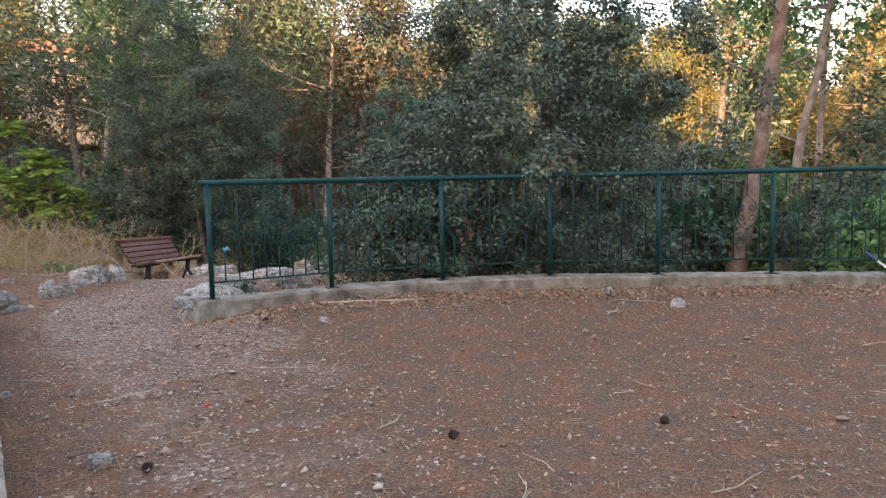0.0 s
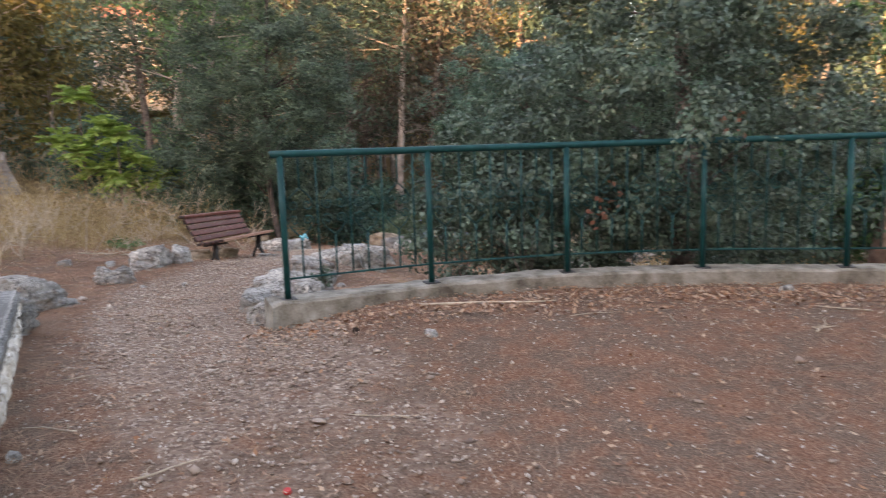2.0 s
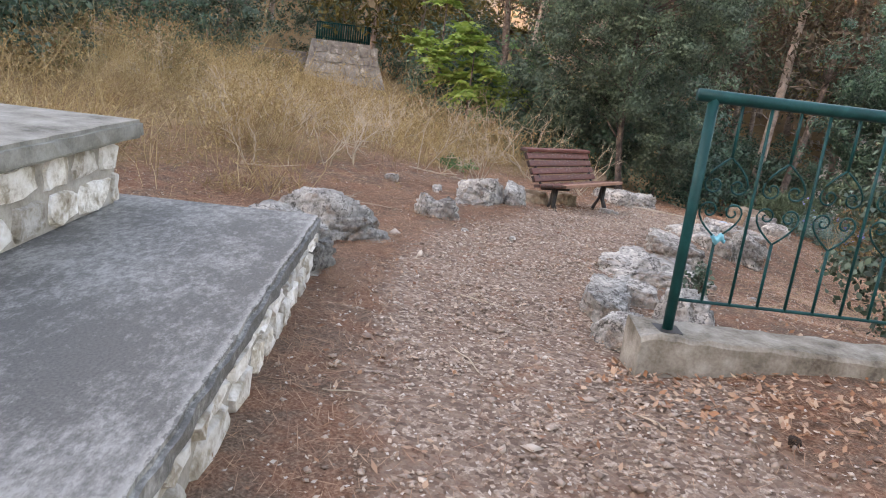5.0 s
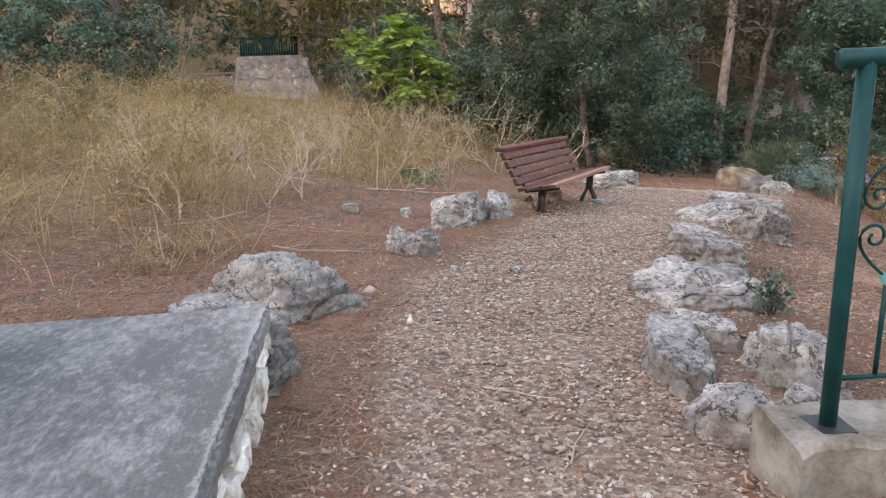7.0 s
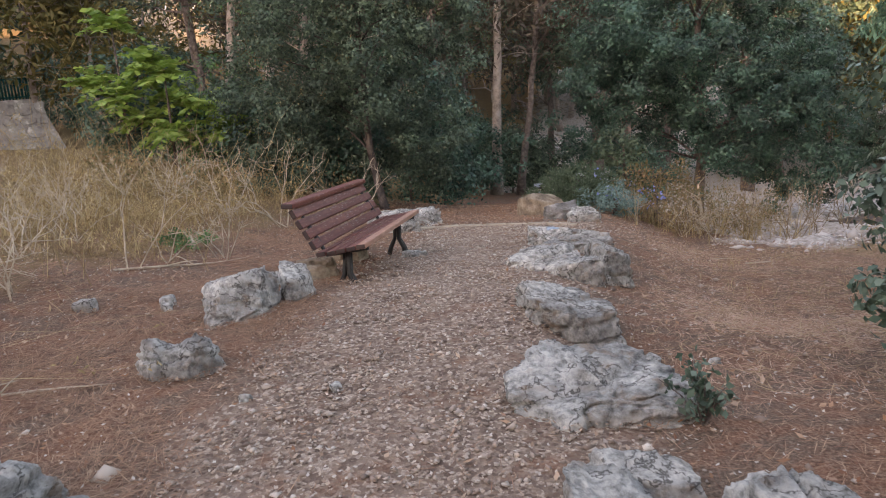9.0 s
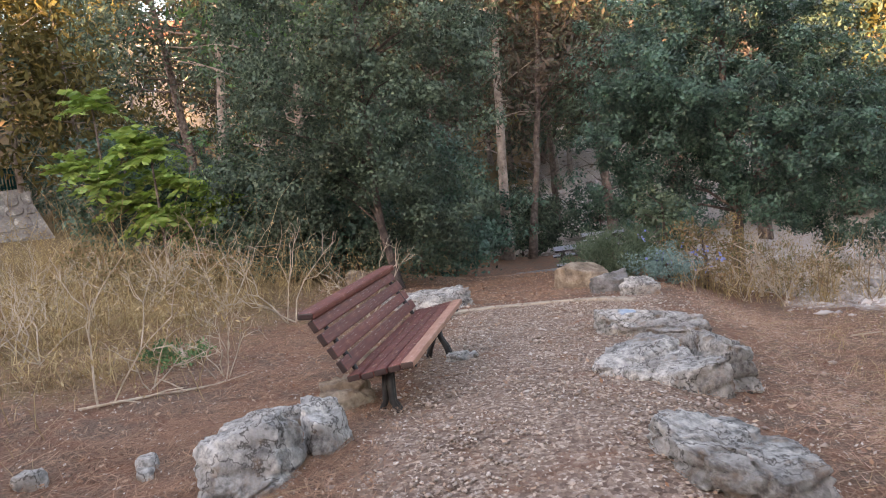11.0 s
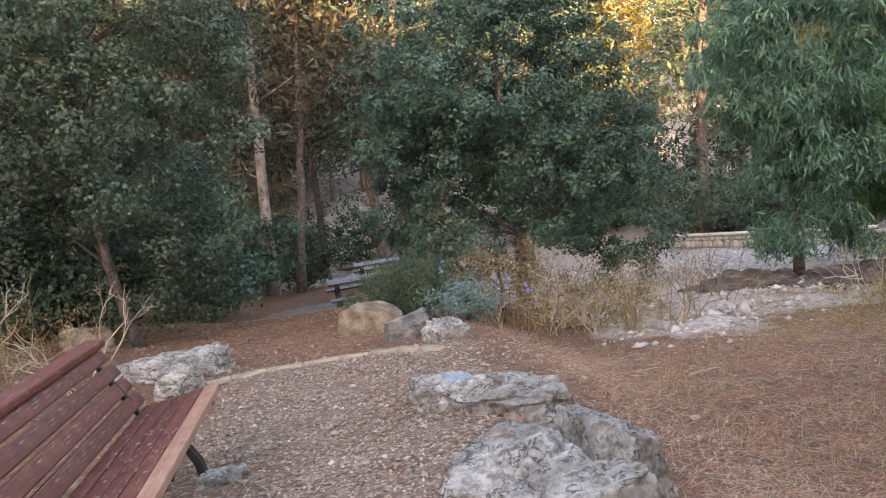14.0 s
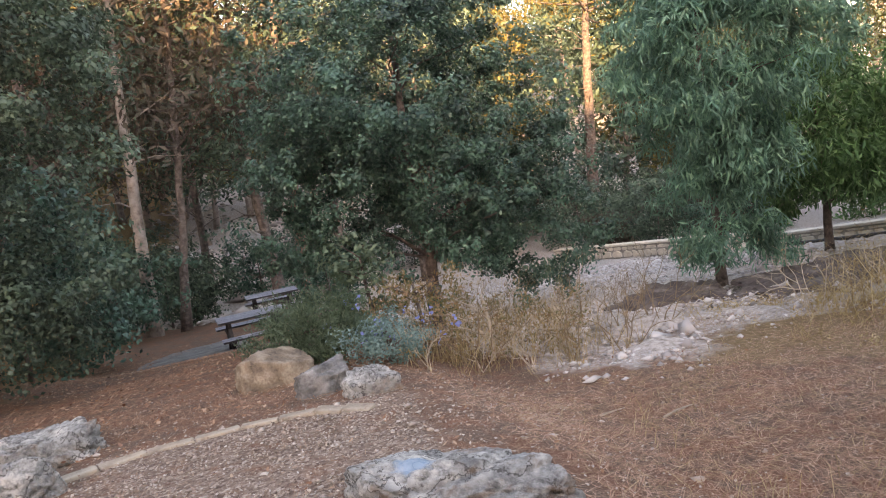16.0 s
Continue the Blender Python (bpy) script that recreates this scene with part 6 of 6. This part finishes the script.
for j in range(10):
    dry_shrub(spot.uniform(-2.6, 0.6), spot.uniform(17.3, 19.8), spot.uniform(0.7, 1.2), 480 + j, "tall dry brown weed among the bushes", 0.45, spot.randint(2, 4), DRY_STEM)


def fallen_branch(x, y, L, rz, seed, r=0.012, forks=3, label="bleached fallen branch on the ground"):
    rng = np.random.default_rng(seed)
    bm = bmesh.new()
    pts = [Vector((L * (u - 0.5), 0.06 * L * math.sin(4 * u + seed) + 0.012 * L * math.sin(11 * u + 2 * seed), 0)) for u in np.linspace(0, 1, 7)]
    pts = [p + Vector((0, 0, gz(x + p.x * math.cos(radians(rz)) - p.y * math.sin(radians(rz)), y + p.x * math.sin(radians(rz)) + p.y * math.cos(radians(rz))) - gz(x, y) + r + 0.012)) for p in pts]
    tube(bm, pts, [r, r, r * 0.95, r * 0.85, r * 0.7, r * 0.55, r * 0.3], 6)
    for j in range(forks):
        p = pts[1 + j % 5]
        q = p + Vector((L * rng.uniform(-0.05, 0.2), rng.choice((-1, 1)) * L * rng.uniform(0.06, 0.2), rng.uniform(0.0, 0.12) * L))
        tube(bm, [p, p.lerp(q, 0.5) + Vector((0, 0, 0.01)), q], [r * 0.6, r * 0.5, r * 0.2], 5)
    ob = new("fallen_branch", bm_mesh("fallen_branch", bm, DEAD_WOOD, True))
    ob.matrix_basis = pose(x, y, gz(x, y), 0, 0, rz)
    return tagged(ob, label, "branch")


fallen_branch(-1.15, 7.35, 1.1, 18, 1, 0.013, 0, "long pale bent stick lying by the curb")
fallen_branch(-7.5, 12.3, 1.5, 69, 2, 0.011, 3)
fallen_branch(-8.0, 9.3, 0.9, 80, 3, 0.008, 4)
dry_shrub(-7.72, 11.8, 1.15, 433, "bleached forked branch standing in the dry grass", 0.3, 2)
fallen_branch(-6.6, 9.2, 0.9, 10, 4, 0.009, 2)
fallen_branch(-1.63, 15.42, 0.35, 10, 5, 0.011, 0)
fallen_branch(-2.00, 15.82, 0.26, 13, 6, 0.009, 0)
for j in range(34):
    r = random.Random(900 + j)
    x, y = r.uniform(-4, 4), r.uniform(2.5, 7.4)
    if float(off_platform(np.float64(x), np.float64(y))) < 0.5:
        continue
    fallen_branch(x, y, r.uniform(0.12, 0.4), r.uniform(0, 180), 900 + j, r.uniform(0.003, 0.006), r.randint(0, 1), "thin dry twig among pine needles")


def pine_cone(x, y, seed):
    """A dark cone with rings of scales."""
    bm = bmesh.new()
    n = 0
    for ring in range(7):
        u = ring / 6
        rr = 0.032 * math.sin(math.pi * (0.18 + 0.74 * u))
        for j in range(8):
            th = 2 * math.pi * (j + 0.5 * (ring % 2)) / 8
            m = pose(0, 0, 0.008 + 0.06 * u, 0, 0, math.degrees(th)) @ pose(rr * 0.8, 0, 0, 0, 35, 0)
            box(bm, -0.012, 0.012, -0.009, 0.009, -0.003, 0.003, 0, m)
    ob = new("pine_cone", bm_mesh("pine_cone", bm, CONE))
    ob.matrix_basis = pose(x, y, gz(x, y) + 0.012, 70, 0, seed * 77) @ Matrix.Scale(0.7, 4)
    return tagged(ob, "dark brown open pine cone on the ground", "pine cone", "pine cones")


CONE = stained("cone", [(0.2, (0.025, 0.015, 0.01)), (0.8, (0.08, 0.05, 0.035))], 30, 90, 0.8, 0.4, 0.003)
for j, (x, y) in enumerate(((-0.21, 3.73), (-1.65, 3.26), (-2.03, 6.5), (0.98, 3.96))):
    pine_cone(x, y, j + 1)
for j, (x, y, s) in enumerate(((-1.92, 3.35, 0.125), (-1.48, 6.43, 0.082), (1.33, 7.96, 0.124), (1.8, 6.85, 0.16), (-1.47, 6.42, 0.076), (-1.5, 6.48, 0.053), (-5.31, 9.18, 0.069), (-4.89, 9.35, 0.058), (-6.71, 10.69, 0.127), (-7.28, 10.54, 0.209), (-3.26, 10.2, 0.112), (-2.9, 10.28, 0.059), (-6.78, 10.82, 0.12), (-3.19, 4.51, 0.062))):
    rock(x, y, s, s * 0.8, s * 0.45, 40 * j, 500 + j, "loose pale stone on the needle litter", name="loose_stone", detail=3)
bm = bmesh.new()
bmesh.ops.create_cone(bm, cap_ends=True, segments=16, radius1=0.018, radius2=0.015, depth=0.014)
red = stained("red_plastic", [(0.2, (0.45, 0.02, 0.02)), (0.8, (0.6, 0.05, 0.04))], 20, 90, 0.4, 0.1, 0.001)
ob = new("bottle_cap", bm_mesh("bottle_cap", bm, red))
ob.matrix_basis = pose(-1.74, 4.29, -0.018, 12, 5, 0)
tagged(ob, "small red plastic bottle cap on the ground", "bottle cap")


def build_pole(top, foot):
    """A metal pole with a dark handle, leaning on the curb."""
    top, foot = Vector(top), Vector(foot)
    t = new("metal_pole")
    tagged(t, "white metal pole with dark handle leaning on the curb", "pole")
    bm = bmesh.new()
    tube(bm, [foot, foot.lerp(top, 0.75)], 0.013, 10)
    part("shaft", bm, FRAME, t, soft=True)
    bm = bmesh.new()
    tube(bm, [foot.lerp(top, 0.74), foot.lerp(top, 0.8), foot.lerp(top, 0.97), top], [0.017, 0.02, 0.02, 0.014], 10)
    part("handle", bm, HANDLE, t, "dark blue handle", soft=True)
    bm = bmesh.new()
    box(bm, -0.09, 0.09, -0.03, 0.03, 0, 0.03, 0.008, Matrix.Translation(foot - Vector((0, 0, 0.015))))
    part("foot", bm, IRON, t, "dark foot plate")


HANDLE = stained("blue_rubber", [(0.2, (0.02, 0.03, 0.07)), (0.8, (0.05, 0.08, 0.16))], 20, 90, 0.6, 0.2, 0.002)
build_pole((4.20, 8.25, 0.44), (4.56, 7.95, gz(4.56, 7.95) + 0.02))


# ---- dark soil heap by the drooping tree ----
SOIL = stained("dark_soil", [(0.2, (0.05, 0.04, 0.035)), (0.55, (0.13, 0.1, 0.085)), (0.75, (0.22, 0.18, 0.155)), (0.9, (0.45, 0.4, 0.36))], 3, 16, 0.95, 1.0, 0.06)


def dirt_mound(x, y, sx, sy, h, rz, seed, label):
    bm = bmesh.new()
    bmesh.ops.create_icosphere(bm, subdivisions=6, radius=1)
    o = Vector((seed * 3.7, 0, seed))
    for v in bm.verts:
        d = v.co.normalized()
        v.co = Vector((d.x * sx, d.y * sy, d.z * h)) * (1 + 0.4 * noise.noise(d * 1.7 + o) + 0.22 * noise.noise(d * 5 + o))
        v.co.z += 0.05 * noise.noise(v.co * 5) + 0.04 * noise.noise(v.co * 14)
    heap = new("dirt_mound", bm_mesh("dirt_mound", bm, SOIL, True))
    heap.matrix_basis = pose(x, y, gz(x, y) - 0.06, 0, 0, rz)
    tagged(heap, label, "mound")


dirt_mound(1.75, 20.4, 1.0, 0.9, 0.2, 30, 1, "mound of dark crumbly earth on the rubble slope")
dirt_mound(4.4, 18.9, 2.4, 1.2, 0.22, 0, 2, "long heap of dark earth and stones below the wall")
